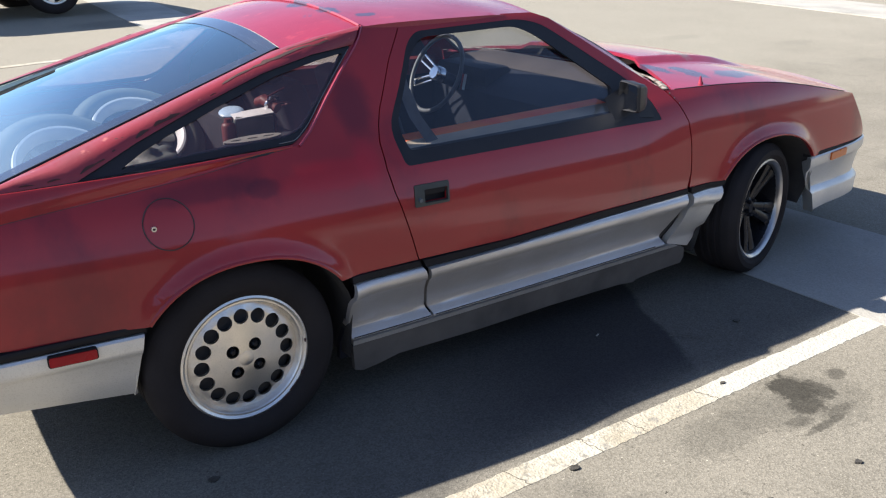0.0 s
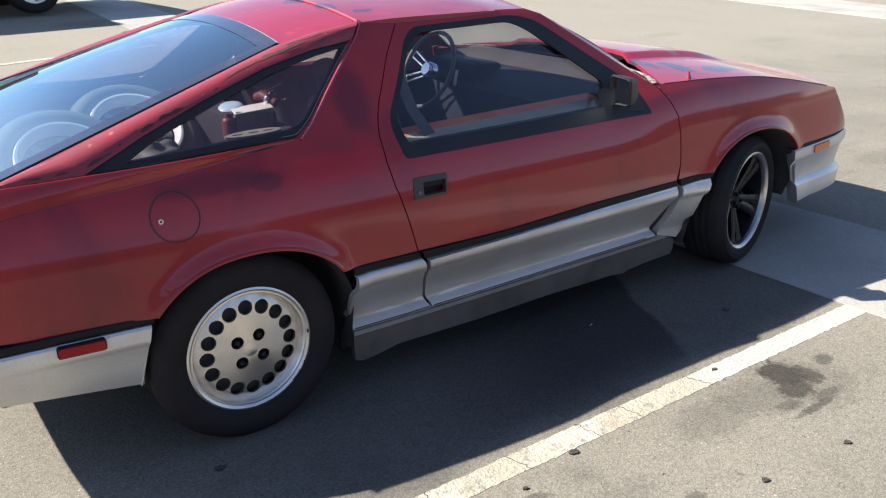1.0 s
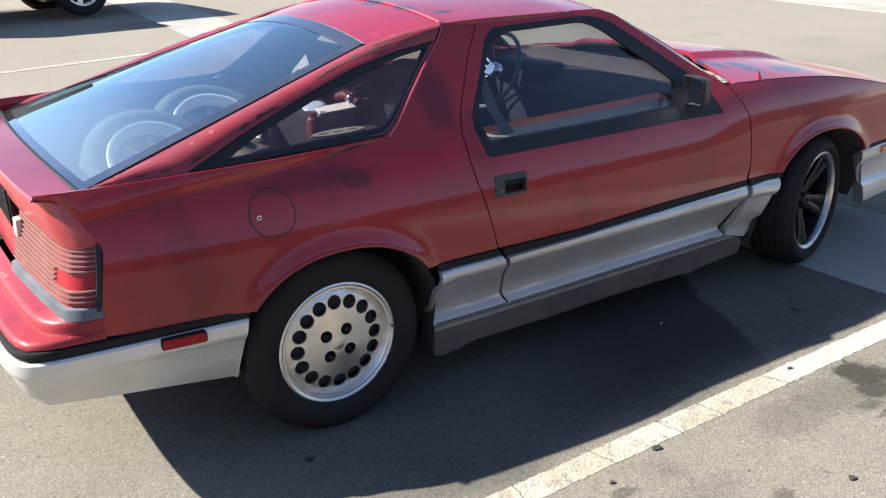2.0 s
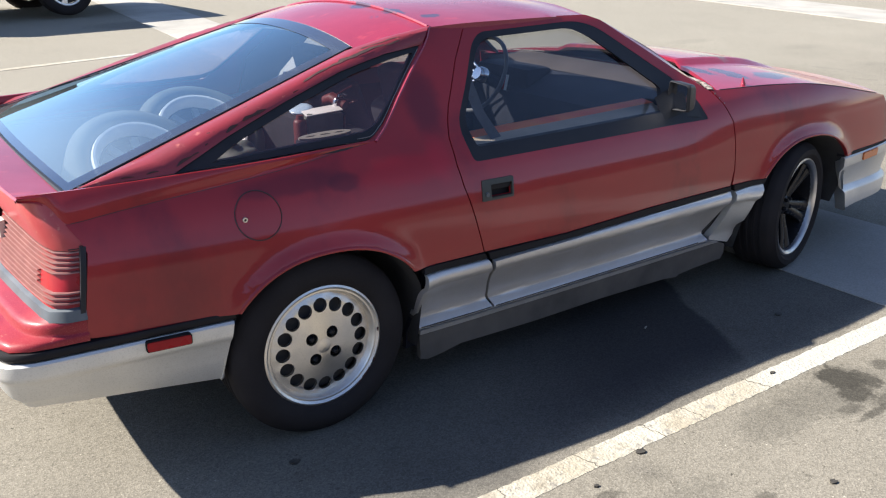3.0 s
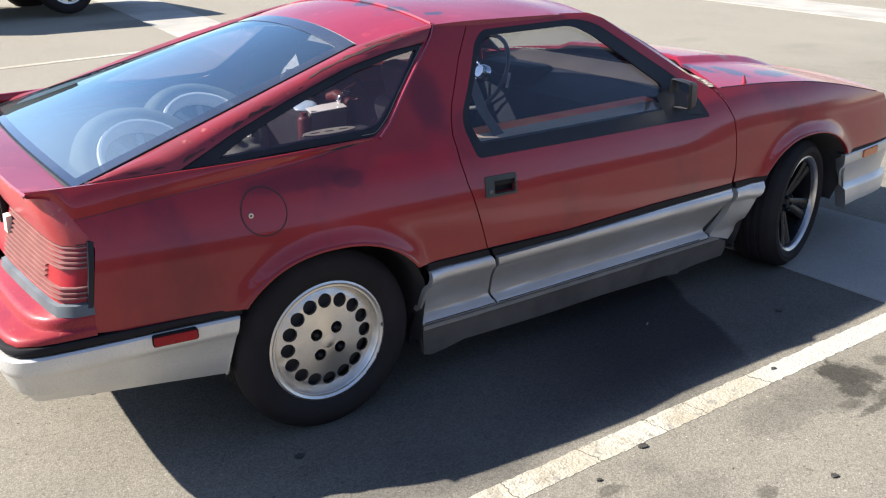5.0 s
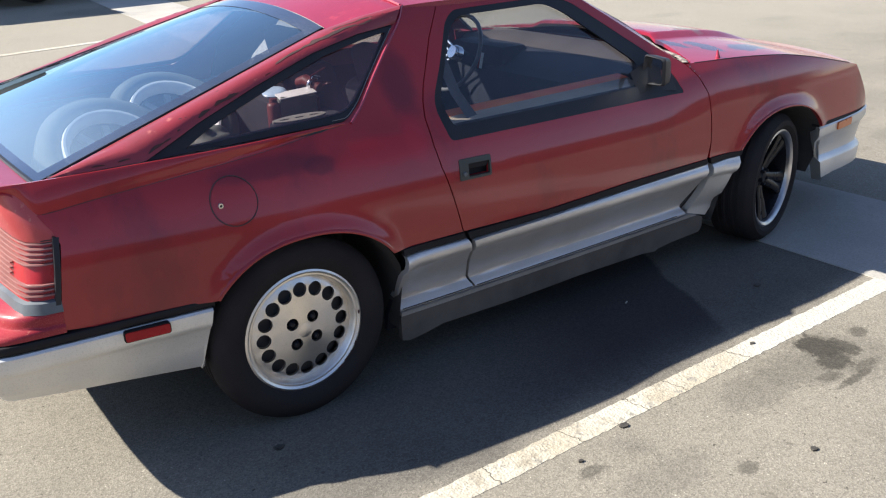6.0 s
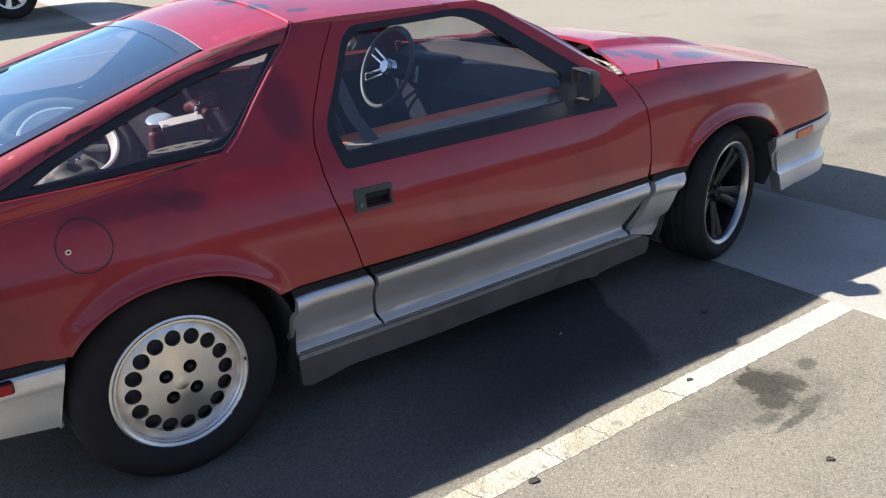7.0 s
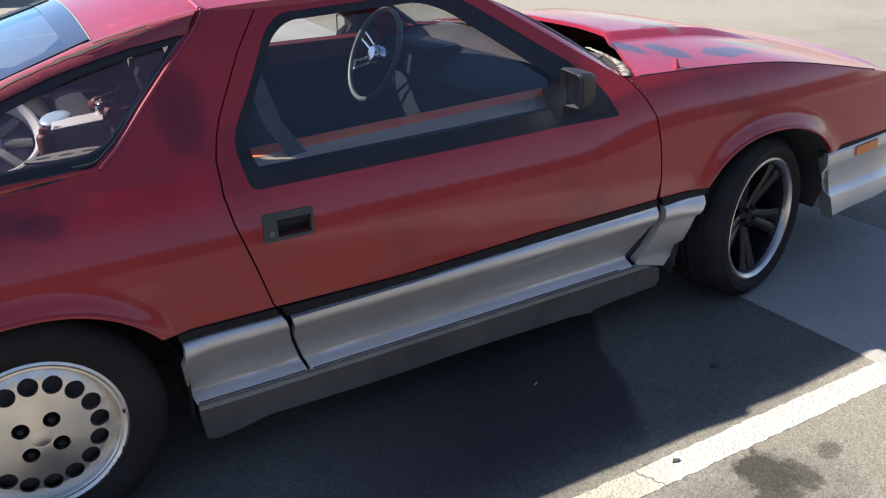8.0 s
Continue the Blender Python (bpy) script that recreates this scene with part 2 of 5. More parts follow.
RUBBER = material("black_trim_rubber", (0.010, 0.009, 0.011), 0.55, 0, (0.016, 0.015, 0.017), 20, (0.3, 0.7), 0.05, 150, 0.2, spec=0.2)
TYRE = material("tyre_rubber", (0.0180, 0.0160, 0.0172), 0.7, 0, (0.027, 0.0245, 0.0255), 7, (0.35, 0.65), 0.12, 120, 0.2, 0, (0.030, 0.026, 0.025), 150, 0.25, 0.12)
HANDLE = material("faded_black_plastic", (0.030, 0.032, 0.026), 0.5, 0, (0.045, 0.046, 0.038), 25, (0.3, 0.7), 0.05, 200)
DARK = material("underbody_black", (0.030, 0.028, 0.030), 0.85, 0, (0.048, 0.045, 0.043), 12, (0.3, 0.7), 0.2, 60)
SEAL = material("black_window_frame", (0.017, 0.017, 0.020), 0.36, 0, (0.024, 0.024, 0.028), 16, (0.3, 0.7), 0.03, 120, 0.2, spec=0.25)
ALLOY = material("machined_alloy", (0.80, 0.755, 0.70), 0.34, 0.95, (0.70, 0.665, 0.61), 14, (0.3, 0.7), 0.02, 300, 0.12, 0, (0.4, 0.38, 0.35), 320, 0.3)
an = ALLOY.node_tree.nodes.new("ShaderNodeTangent")
an.direction_type, an.axis = "RADIAL", "Y"
ALLOY.node_tree.links.new(an.outputs[0], ALLOY.node_tree.nodes["Principled BSDF"].inputs["Tangent"])
ALLOY.node_tree.nodes["Principled BSDF"].inputs["Anisotropic"].default_value = 0.65
CHROME = material("chrome", (0.78, 0.78, 0.8), 0.1, 1.0, (0.66, 0.66, 0.68), 12, (0.3, 0.7), 0.01, 100, 0.15)
RIM_LIP = material("polished_rim_lip", (0.46, 0.45, 0.455), 0.26, 1.0, (0.33, 0.325, 0.33), 14, (0.3, 0.7), 0.02, 200, 0.15)
BLACK_WHEEL = material("gloss_black_wheel", (0.009, 0.009, 0.012), 0.22, 0.0, (0.012, 0.012, 0.014), 12, (0.3, 0.7), 0.01, 100, 0.15, 0.0, spec=0.22)
MARKER_LENS = material("deep_red_marker_lens", (0.32, 0.006, 0.012), 0.25, 0, (0.24, 0.005, 0.010), 20, (0.3, 0.7), 0.05, 160, 0.1, 0.1, spec=0.2)
RED_LENS = material("red_lamp_lens", (0.36, 0.012, 0.018), 0.25, 0, (0.26, 0.010, 0.014), 20, (0.3, 0.7), 0.05, 160, 0.1, 0.15, spec=0.3)
AMBER_LENS = material("amber_lamp_lens", (0.6, 0.15, 0.02), 0.25, 0, (0.5, 0.1, 0.015), 20, (0.3, 0.7), 0.05, 160, 0.1, 0.4)
WHITE_LENS = material("clear_lamp_lens", (0.58, 0.54, 0.46), 0.3, 0, (0.6, 0.56, 0.5), 20, (0.3, 0.7), 0.05, 160, 0.1, 0.3)
GREY_TRIM = material("grey_blue_plastic", (0.070, 0.082, 0.095), 0.4, 0.0, (0.11, 0.125, 0.14), 14, (0.3, 0.7), 0.03, 90, 0.2)
SLAT = material("smoked_lens_slat", (0.26, 0.12, 0.11), 0.28, 0, (0.18, 0.075, 0.07), 14, (0.3, 0.7), 0.03, 90, 0.2)
# blue in the film colour paints a faint sky sheen over the glass
GLASS = plain_glass("tinted_side_glass", (0.75, 0.77, 0.78), 0.0, 0.018, (0.40, 0.46, 0.64), 0.055)
# reddish film paints the ground's reflection as a veil
QUARTER = plain_glass("hazy_quarter_glass", (0.56, 0.50, 0.52), 0.03, 0.15, (0.36, 0.17, 0.21), 0.05, 3.0)
# gloss tinted blue to deepen the mirrored sky; film thickens at the low edge
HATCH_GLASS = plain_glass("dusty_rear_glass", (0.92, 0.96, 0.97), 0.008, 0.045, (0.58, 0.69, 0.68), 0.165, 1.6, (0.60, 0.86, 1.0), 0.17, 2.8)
CLOTH = material("dark_seat_cloth", (0.013, 0.014, 0.020), 0.9, 0, (0.024, 0.025, 0.033), 10, (0.3, 0.7), 0.2, 250)
TRIM_IN = material("dark_interior_plastic", (0.018, 0.020, 0.029), 0.6, 0, (0.026, 0.027, 0.037), 10, (0.3, 0.7), 0.1, 200, spec=0.12)
# colour raised so the near sill trim reads as sunlit
RED_IN = material("sun_brightened_red_trim", (0.95, 0.25, 0.06), 0.7, 0, (0.92, 0.10, 0.04), 6, (0.3, 0.7), 0.1, 200)
DASH_TOP = material("sun_browned_dash_pad", (0.052, 0.038, 0.032), 0.7, 0, (0.07, 0.053, 0.047), 6, (0.3, 0.7), 0.1, 200)
BELT = material("grey_belt_webbing", (0.075, 0.075, 0.085), 0.8, 0, (0.05, 0.05, 0.06), 30, (0.3, 0.7), 0.1, 300)
BEAD = material("dull_pale_rubber_bead", (0.20, 0.19, 0.19), 0.5, 0, (0.12, 0.12, 0.12), 30, (0.3, 0.7), 0.05, 200)
RING = material("grey_wheel_rim_plastic", (0.12, 0.12, 0.13), 0.4, 0, (0.08, 0.08, 0.09), 14, (0.3, 0.7), 0.03, 200)
CANISTER = material("faded_red_tin", (0.14, 0.02, 0.018), 0.5, 0, (0.10, 0.015, 0.014), 20, (0.3, 0.7), 0.05, 120)
FRIT = plain_glass("black_glass_border", (0.12, 0.13, 0.15), 0.02, 0.07, (0.40, 0.42, 0.47), 0.11, 3.0, (0.80, 0.90, 1.0), 0.0, 3.0)
DUSTY_TYRE = material("dusty_loose_tyre", (0.095, 0.105, 0.085), 0.8, 0, (0.055, 0.06, 0.05), 9, (0.3, 0.7), 0.1, 120)
DUSTY_ALLOY = material("dusty_cast_alloy", (0.34, 0.35, 0.32), 0.6, 0.2, (0.25, 0.26, 0.24), 20, (0.3, 0.7), 0.05, 160)
DULL_BAG = material("dusty_grey_green_plastic", (0.15, 0.16, 0.14), 0.55, 0, (0.09, 0.10, 0.09), 14, (0.3, 0.7), 0.1, 120)
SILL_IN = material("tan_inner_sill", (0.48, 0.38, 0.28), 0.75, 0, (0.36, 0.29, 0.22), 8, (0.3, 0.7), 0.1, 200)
GREY_IN = material("grey_interior_trim", (0.58, 0.52, 0.45), 0.75, 0, (0.45, 0.40, 0.36), 8, (0.3, 0.7), 0.1, 200)
BOX_CARD = material("pale_dusty_plastic", (0.3, 0.29, 0.26), 0.6, 0, (0.2, 0.2, 0.18), 9, (0.3, 0.7), 0.1, 120)
ASPHALT = material("sunbleached_asphalt", (0.203, 0.186, 0.153), 0.9, 0, (0.160, 0.147, 0.121), 0.9, (0.35, 0.7), 0.16, 110, 0.05, 0,
                   (0.33, 0.30, 0.245), 240, 0.5, 0.12)
blotch(ASPHALT, (0.045, 0.041, 0.034), 48.0, 0.64, 0.68, None, 0.8)
blotch(ASPHALT, (0.085, 0.079, 0.066), 24.0, 0.62, 0.70, None, 0.55, (1, 1, 1), (2.7, 1.1, 0))
blotch(ASPHALT, (0.46, 0.43, 0.35), 85.0, 0.64, 0.68, None, 0.8, (1, 1, 1), (6.1, 3.3, 0))
blotch(ASPHALT, (0.115, 0.104, 0.082), 5.0, 0.56, 0.72, None, 0.5, (1, 1, 1), (8.3, 2.2, 0))
blotch(ASPHALT, (0.30, 0.27, 0.22), 0.55, 0.5, 0.75, None, 0.5)
blotch(ASPHALT, (0.075, 0.072, 0.068), 1.7, 0.62, 0.76, 0.7, 0.5)


def zone_tint(m, colour, amount, edges=((0, -0.5, 0.7), (0, 1.585, 1.545), (1, -1.42, -1.10), (1, 1.5, 1.2)), slant=0.0, wander=0.30):
    """Mixes a colour into a soft-edged zone of the ground, bounded by edges in x (slanted) and y."""
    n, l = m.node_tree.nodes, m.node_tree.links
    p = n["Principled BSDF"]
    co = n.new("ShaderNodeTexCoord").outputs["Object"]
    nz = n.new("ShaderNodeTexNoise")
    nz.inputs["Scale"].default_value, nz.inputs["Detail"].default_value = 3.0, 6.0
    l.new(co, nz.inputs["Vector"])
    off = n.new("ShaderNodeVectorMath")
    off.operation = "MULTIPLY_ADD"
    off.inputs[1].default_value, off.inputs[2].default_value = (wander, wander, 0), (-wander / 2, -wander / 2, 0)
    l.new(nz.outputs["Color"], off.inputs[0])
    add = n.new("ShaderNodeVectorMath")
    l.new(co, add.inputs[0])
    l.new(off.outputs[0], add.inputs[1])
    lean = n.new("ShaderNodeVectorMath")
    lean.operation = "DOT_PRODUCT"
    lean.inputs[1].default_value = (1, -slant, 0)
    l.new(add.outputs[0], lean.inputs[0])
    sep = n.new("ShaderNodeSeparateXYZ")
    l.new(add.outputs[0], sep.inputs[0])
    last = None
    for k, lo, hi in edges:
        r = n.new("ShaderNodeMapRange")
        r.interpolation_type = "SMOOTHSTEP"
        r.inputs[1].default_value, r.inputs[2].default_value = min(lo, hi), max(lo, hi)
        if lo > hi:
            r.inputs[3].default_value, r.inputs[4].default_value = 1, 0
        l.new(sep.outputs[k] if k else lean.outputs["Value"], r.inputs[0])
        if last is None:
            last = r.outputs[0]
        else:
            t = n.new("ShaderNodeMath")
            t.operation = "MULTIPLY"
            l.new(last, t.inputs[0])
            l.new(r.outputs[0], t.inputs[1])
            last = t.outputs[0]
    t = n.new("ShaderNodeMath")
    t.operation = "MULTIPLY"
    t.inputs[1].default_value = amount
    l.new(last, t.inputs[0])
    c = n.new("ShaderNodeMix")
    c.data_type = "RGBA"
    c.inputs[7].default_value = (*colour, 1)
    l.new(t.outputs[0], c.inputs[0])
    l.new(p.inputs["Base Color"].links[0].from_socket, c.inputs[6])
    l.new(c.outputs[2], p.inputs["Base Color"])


# lighter asphalt tone setting in from y = 1 to 4.5
zone_tint(ASPHALT, (0.275, 0.255, 0.210), 0.65, ((1, 1.0, 4.5),), 0.0, 1.2)
# darkens the asphalt colour to deepen the car's shade in the stall
zone_tint(ASPHALT, (0.050, 0.049, 0.049), 0.64, ((0, -0.9, 0.2), (0, 3.2, 2.6), (1, -1.40, -1.22), (1, 1.9, 1.4)))
# same painted shade, ending at the slanted edge of an old patch
zone_tint(ASPHALT, (0.031, 0.030, 0.032), 0.88, ((0, .8, 1.7), (0, 2.165, 2.125), (1, -1.42, -1.10), (1, 1.5, 1.2)), 0.55, 0.13)
for mx, my, rx, ry, dark, amount, seed in ((1.17, -1.60, .20, .11, .11, .5, 1.0), (1.38, -1.60, .15, .12, .10, .5, 2.0), (.60, -1.70, .22, .09, .12, .4, 3.0), (1.60, -1.65, .24, .20, .11, .45, 4.0),
                                            (1.60, -1.56, .095, .105, .04, .9, 5.0), (1.55, -1.65, .085, .075, .045, .85, 5.6), (1.66, -1.62, .07, .07, .045, .8, 6.4), (1.50, -1.755, .15, .020, .06, .75, 6.0), (1.62, -1.73, .10, .022, .06, .6, 7.7),
                                            (1.815, -1.593, .05, .04, .06, .7, 7.0), (1.44, -1.70, .07, .035, .06, .6, 8.0), (.806, -1.816, .05, .035, .06, .6, 11.0), (.458, -1.558, .06, .03, .06, .6, 12.0),
                                            (4.84, -.26, .35, .16, .13, .5, 13.0), (6.9, 1.97, .40, .16, .15, .28, 14.0), (8.7, 4.9, .5, .2, .15, .25, 15.0), (9.75, 3.8, .5, .18, .15, .22, 16.0), (2.6, 9.8, 1.0, .5, .12, .45, 17.0), (-1.3, -1.9, .3, .2, .12, .35, 9.0), (2.0, -1.9, .2, .12, .12, .4, 10.0)):
    stain(ASPHALT, (dark, dark * .93, dark * .78), (mx, my, 0), (rx, ry, 0), amount, .95, 26.0, .45, seed, .72)
stony(ASPHALT, 200.0, 0.25, 0.76, 1.22)
FACADE = material("brown_stucco", (0.10, 0.085, 0.07), 0.9, 0, (0.07, 0.06, 0.05), 0.6, (0.3, 0.7), 0.2, 30)
CONCRETE = material("worn_concrete", (0.42, 0.395, 0.350), 0.88, 0, (0.28, 0.27, 0.245), 1.4, (0.3, 0.7), 0.25, 70, 0.05, 0, (0.25, 0.24, 0.215), 120, 0.35, 0.3)
blotch(CONCRETE, (0.2, 0.19, 0.175), 3.0, 0.62, 0.75, None, 0.5)
# darkens the concrete colour to deepen the car's shade on the strip
zone_tint(CONCRETE, (0.17, 0.168, 0.166), 0.55, ((0, 0.0, 0.5), (1, -1.46, -0.95), (1, 1.9, 1.4)))
LINE_PAINT = material("worn_white_road_paint", (0.44, 0.42, 0.355), 0.75, 0, (0.40, 0.37, 0.30), 4, (0.3, 0.7), 0.4, 80, 0.1, 0, (0.42, 0.39, 0.33), 130, 0.35)
blotch(LINE_PAINT, (0.30, 0.255, 0.18), 1.6, 0.46, 0.60, 0.9, 0.75, (1, 1, 1), (0.4, 0, 0))
blotch(LINE_PAINT, (0.22, 0.19, 0.14), 9.0, 0.55, 0.66, 0.9, 0.65, (1, 1, 1), (5.4, 0, 0))
blotch(LINE_PAINT, (0.22, 0.205, 0.175), 22.0, 0.58, 0.64, 0.9, 0.85, (1, 1, 1), (2.0, 0, 0))
stain(LINE_PAINT, (0.41, 0.40, 0.355), (2.05, 0, 0), (.78, 0, 0), .8, .25, 3.0, .3, 3.0)
stony(LINE_PAINT, 130.0, 0.4, 0.85, 1.1)
GUM = material("trodden_gum", (0.030, 0.027, 0.023), 0.8, 0, (0.055, 0.05, 0.042), 60, (0.35, 0.65), 0.3, 200)
CRACK = material("dirt_filled_crack", (0.13, 0.115, 0.088), 0.95, 0, (0.06, 0.054, 0.044), 60, (0.35, 0.65), 0.3, 200)
stony(CONCRETE, 160.0, 0.2, 0.9, 1.1)

# ---- shaping helpers ----
YC = 0.03


def pchip(table):
    """A smooth curve through a table, without overshoot."""
    xs, ys = np.array([a for a, b in table]), np.array([b for a, b in table])
    h, d = np.diff(xs), np.diff(ys) / np.diff(xs)
    m = np.zeros(len(xs))
    m[0], m[-1] = d[0], d[-1]
    for i in range(1, len(xs) - 1):
        if d[i - 1] * d[i] > 0:
            a, b = 2 * h[i] + h[i - 1], h[i] + 2 * h[i - 1]
            m[i] = (a + b) / (a / d[i - 1] + b / d[i])

    def f(v):
        v = min(max(v, xs[0]), xs[-1])
        i = min(int(np.searchsorted(xs, v, "right")) - 1, len(xs) - 2)
        t = (v - xs[i]) / h[i]
        return float((2 * t**3 - 3 * t**2 + 1) * ys[i] + (t**3 - 2 * t**2 + t) * h[i] * m[i]
                     + (3 * t**2 - 2 * t**3) * ys[i + 1] + (t**3 - t**2) * h[i] * m[i + 1])
    return f


PLAN = pchip(((-1.05, .60), (-.95, .72), (-.85, .765), (-.7, .79), (-.5, .815), (-.3, .838), (0, .856), (.35, .865), (.6, .87), (1.2, .873),
              (1.85, .871), (2.1, .877), (2.45, .882), (2.7, .876), (2.95, .862), (3.12, .845), (3.23, .82), (3.31, .78), (3.39, .66), (3.47, .4)))
TUCK_REAR = pchip(((.08, .085), (.24, .078), (.30, .05), (.40, .012), (.46, .002), (.52, 0), (.58, .004), (.66, .014), (.72, .032), (.775, .055),
                   (.82, .085), (.87, .125), (1.0, .210), (1.118, .290), (1.18, .336), (1.25, .42)))
TUCK_FRONT = pchip(((.08, .085), (.24, .078), (.30, .05), (.40, .012), (.46, .002), (.52, 0), (.58, .002), (.66, .010), (.72, .018), (.775, .032),
                    (.82, .05), (.87, .085), (1.0, .2), (1.25, .42)))
ARCHES = ((0.017, 0.335, 0.302), (2.400, 0.372, 0.33))


def arch_ring(x, z):
    return min(((abs(x - cx) / a) ** 2.2 + (max(z - 0.30, 0) / b) ** 2.2) ** (1 / 2.2) for cx, a, b in ARCHES)


def width(x, z):
    """Half the car's width at a station and a height."""
    s = min(1, max(0, (x - 1.5) / .5))
    s = s * s * (3 - 2 * s)
    flare = 0.018 * math.exp(-((arch_ring(x, z) - 1.0) / 0.11) ** 2) if z > 0.3 else 0
    return PLAN(x) - (TUCK_REAR(z) * (1 - s) + TUCK_FRONT(z) * s) + flare


def arch(i, z0, z1, n=22):
    """Points along a wheel arch from the rear foot at z0 over the top to the front foot at z1."""
    cx, a, b = ARCHES[i]
    foot = lambda z: a * max(0, 1 - (max(z - .3, 0) / b) ** 2.2) ** (1 / 2.2)
    a0, a1 = -foot(z0), foot(z1)
    pts = []
    for k in range(n + 1):
        u = a0 + (a1 - a0) * (0.5 - 0.5 * math.cos(math.pi * k / n))
        pts.append((cx + u, .30 + b * (1 - min(1, abs(u / a)) ** 2.2) ** (1 / 2.2)))
    pts[0], pts[-1] = (cx + a0, z0), (cx + a1, z1)
    return pts


def rounded(points, r, n=4):
    """A polygon with its corners rounded; r is one radius or one for each corner."""
    out = []
    for i, p in enumerate(points):
        p, a, b = (Vector(q) for q in (p, points[i - 1], points[(i + 1) % len(points)]))
        ri = r[i] if isinstance(r, (list, tuple)) else r
        ri = min(ri, 0.45 * (a - p).length, 0.45 * (b - p).length)
        if ri <= 0:
            out.append(tuple(p))
            continue
        s, e = p + (a - p).normalized() * ri, p + (b - p).normalized() * ri
        for k in range(n + 1):
            t = k / n
            out.append(tuple(s * (1 - t) ** 2 + p * 2 * t * (1 - t) + e * t * t))
    return out


def finish(bm, angle=38):
    bmesh.ops.remove_doubles(bm, verts=bm.verts, dist=1e-5)
    bmesh.ops.recalc_face_normals(bm, faces=bm.faces)
    for f in bm.faces:
        f.smooth = True
    for e in bm.edges:
        e.smooth = len(e.link_faces) == 2 and e.calc_face_angle(0) < radians(angle)
    return bm


def part(name, bm, mat, parent, label="", angle=38):
    """Links a bmesh as one mesh object under a thing or a part."""
    finish(bm, angle)
    me = bpy.data.meshes.new(name)
    bm.to_mesh(me)
    bm.free()
    me.materials.append(mat)
    ob = new(name, me)
    ob.parent = parent
    if label:
        ob["label"] = label
    return ob


def thing(name, label, category, at=(0, 0, 0), group="", kind="", turn=0):
    ob = new(name)
    ob.empty_display_size = 0.1
    ob.matrix_world = pose(*at, 0, 0, turn)
    return tagged(ob, label, category, group, kind)


def cut(bm, axis, values):
    no = Vector([1 if i == axis else 0 for i in range(3)])
    for v in values:
        bmesh.ops.bisect_plane(bm, geom=bm.verts[:] + bm.edges[:] + bm.faces[:], dist=1e-6, plane_co=no * v, plane_no=no)


def sheet(poly, place, thick, inward, step=0.05, ucuts=(), vcuts=(), vstep=None):
    """A panel: a flat polygon cut into small faces, laid on a surface by place(u, v), and given thickness."""
    bm = bmesh.new()
    clean = [p for i, p in enumerate(poly) if (Vector(p) - Vector(poly[i - 1])).length > 1e-4]
    f = bm.faces.new([bm.verts.new((u, v, 0)) for u, v in clean])
    bm.normal_update()
    bmesh.ops.triangulate(bm, faces=[f], ngon_method="EAR_CLIP")
    us, vs = [p[0] for p in clean], [p[1] for p in clean]
    vstep = vstep or step
    cut(bm, 0, list(ucuts) + list(np.arange(math.ceil(min(us) / step) * step, max(us), step)))
    cut(bm, 1, list(vcuts) + list(np.arange(math.ceil(min(vs) / vstep) * vstep, max(vs), vstep)))
    for v in bm.verts:
        v.co = place(v.co.x, v.co.y)
    if thick:
        made = bmesh.ops.extrude_face_region(bm, geom=bm.faces[:])["geom"]
        for v in made:
            if isinstance(v, bmesh.types.BMVert):
                v.co = v.co + Vector(inward(v.co)) * thick
    return bm


def flip(bm):
    for v in bm.verts:
        v.co.y = -v.co.y
    bmesh.ops.reverse_faces(bm, faces=bm.faces)
    return bm


def in_side(co):
    return (0, 1, 0.12)


def polish(ob, s):
    """Shades a flank panel by the slope of the body itself, so that reflections run smoothly over it."""
    me = ob.data
    slopes = []
    for v in me.vertices:
        x, y, z = v.co
        sx, sz = (width(x + .02, z) - width(x - .02, z)) / .04, (width(x, z + .01) - width(x, z - .01)) / .02
        slopes.append(Vector((-sx, -s, -sz)).normalized())
    none = Vector((0, 0, 0))
    me.normals_split_custom_set([slopes[i] if p.normal.dot(slopes[i]) > .5 else none for p in me.polygons for i in p.vertices])


def side(name, poly, mat, parent, out=0.0, thick=0.018, both=True, label="", vcuts=(), step=0.05, vstep=0.035):
    """A panel on the car's flank from its outline in length and height, on both flanks if asked."""
    o = out if callable(out) else (lambda x, z: out)
    made = []
    for s in (1, -1) if both else (1,):
        bm = sheet(poly, lambda x, z: Vector((x, -(width(x, z) + o(x, z)), z)), thick, in_side, step, (), vcuts, vstep)
        if s < 0:
            flip(bm)
        made.append(part(name, bm, mat, parent, label))
        if mat is PAINT:
            polish(made[-1], s)
    return made[0]


def top(name, poly, place, mat, parent, thick=0.015, label="", step=0.06, vcuts=()):
    """A panel seen from above, from its outline in length and breadth."""
    return part(name, sheet(poly, lambda x, y: Vector((x, y, place(x, y))), thick, lambda co: (0, 0, -1), step, (), vcuts), mat, parent, label)


def loft(rows, closed=False, caps=False):
    """A skin over rows of points, all of one length."""
    bm = bmesh.new()
    vs = [[bm.verts.new(p) for p in row] for row in rows]
    n = len(vs[0])
    for a, b in zip(vs, vs[1:]):
        for i in range(n if closed else n - 1):
            j = (i + 1) % n
            bm.faces.new((a[i], a[j], b[j], b[i]))
    if caps:
        bm.faces.new(vs[0])
        bm.faces.new(vs[-1][::-1])
    return bm


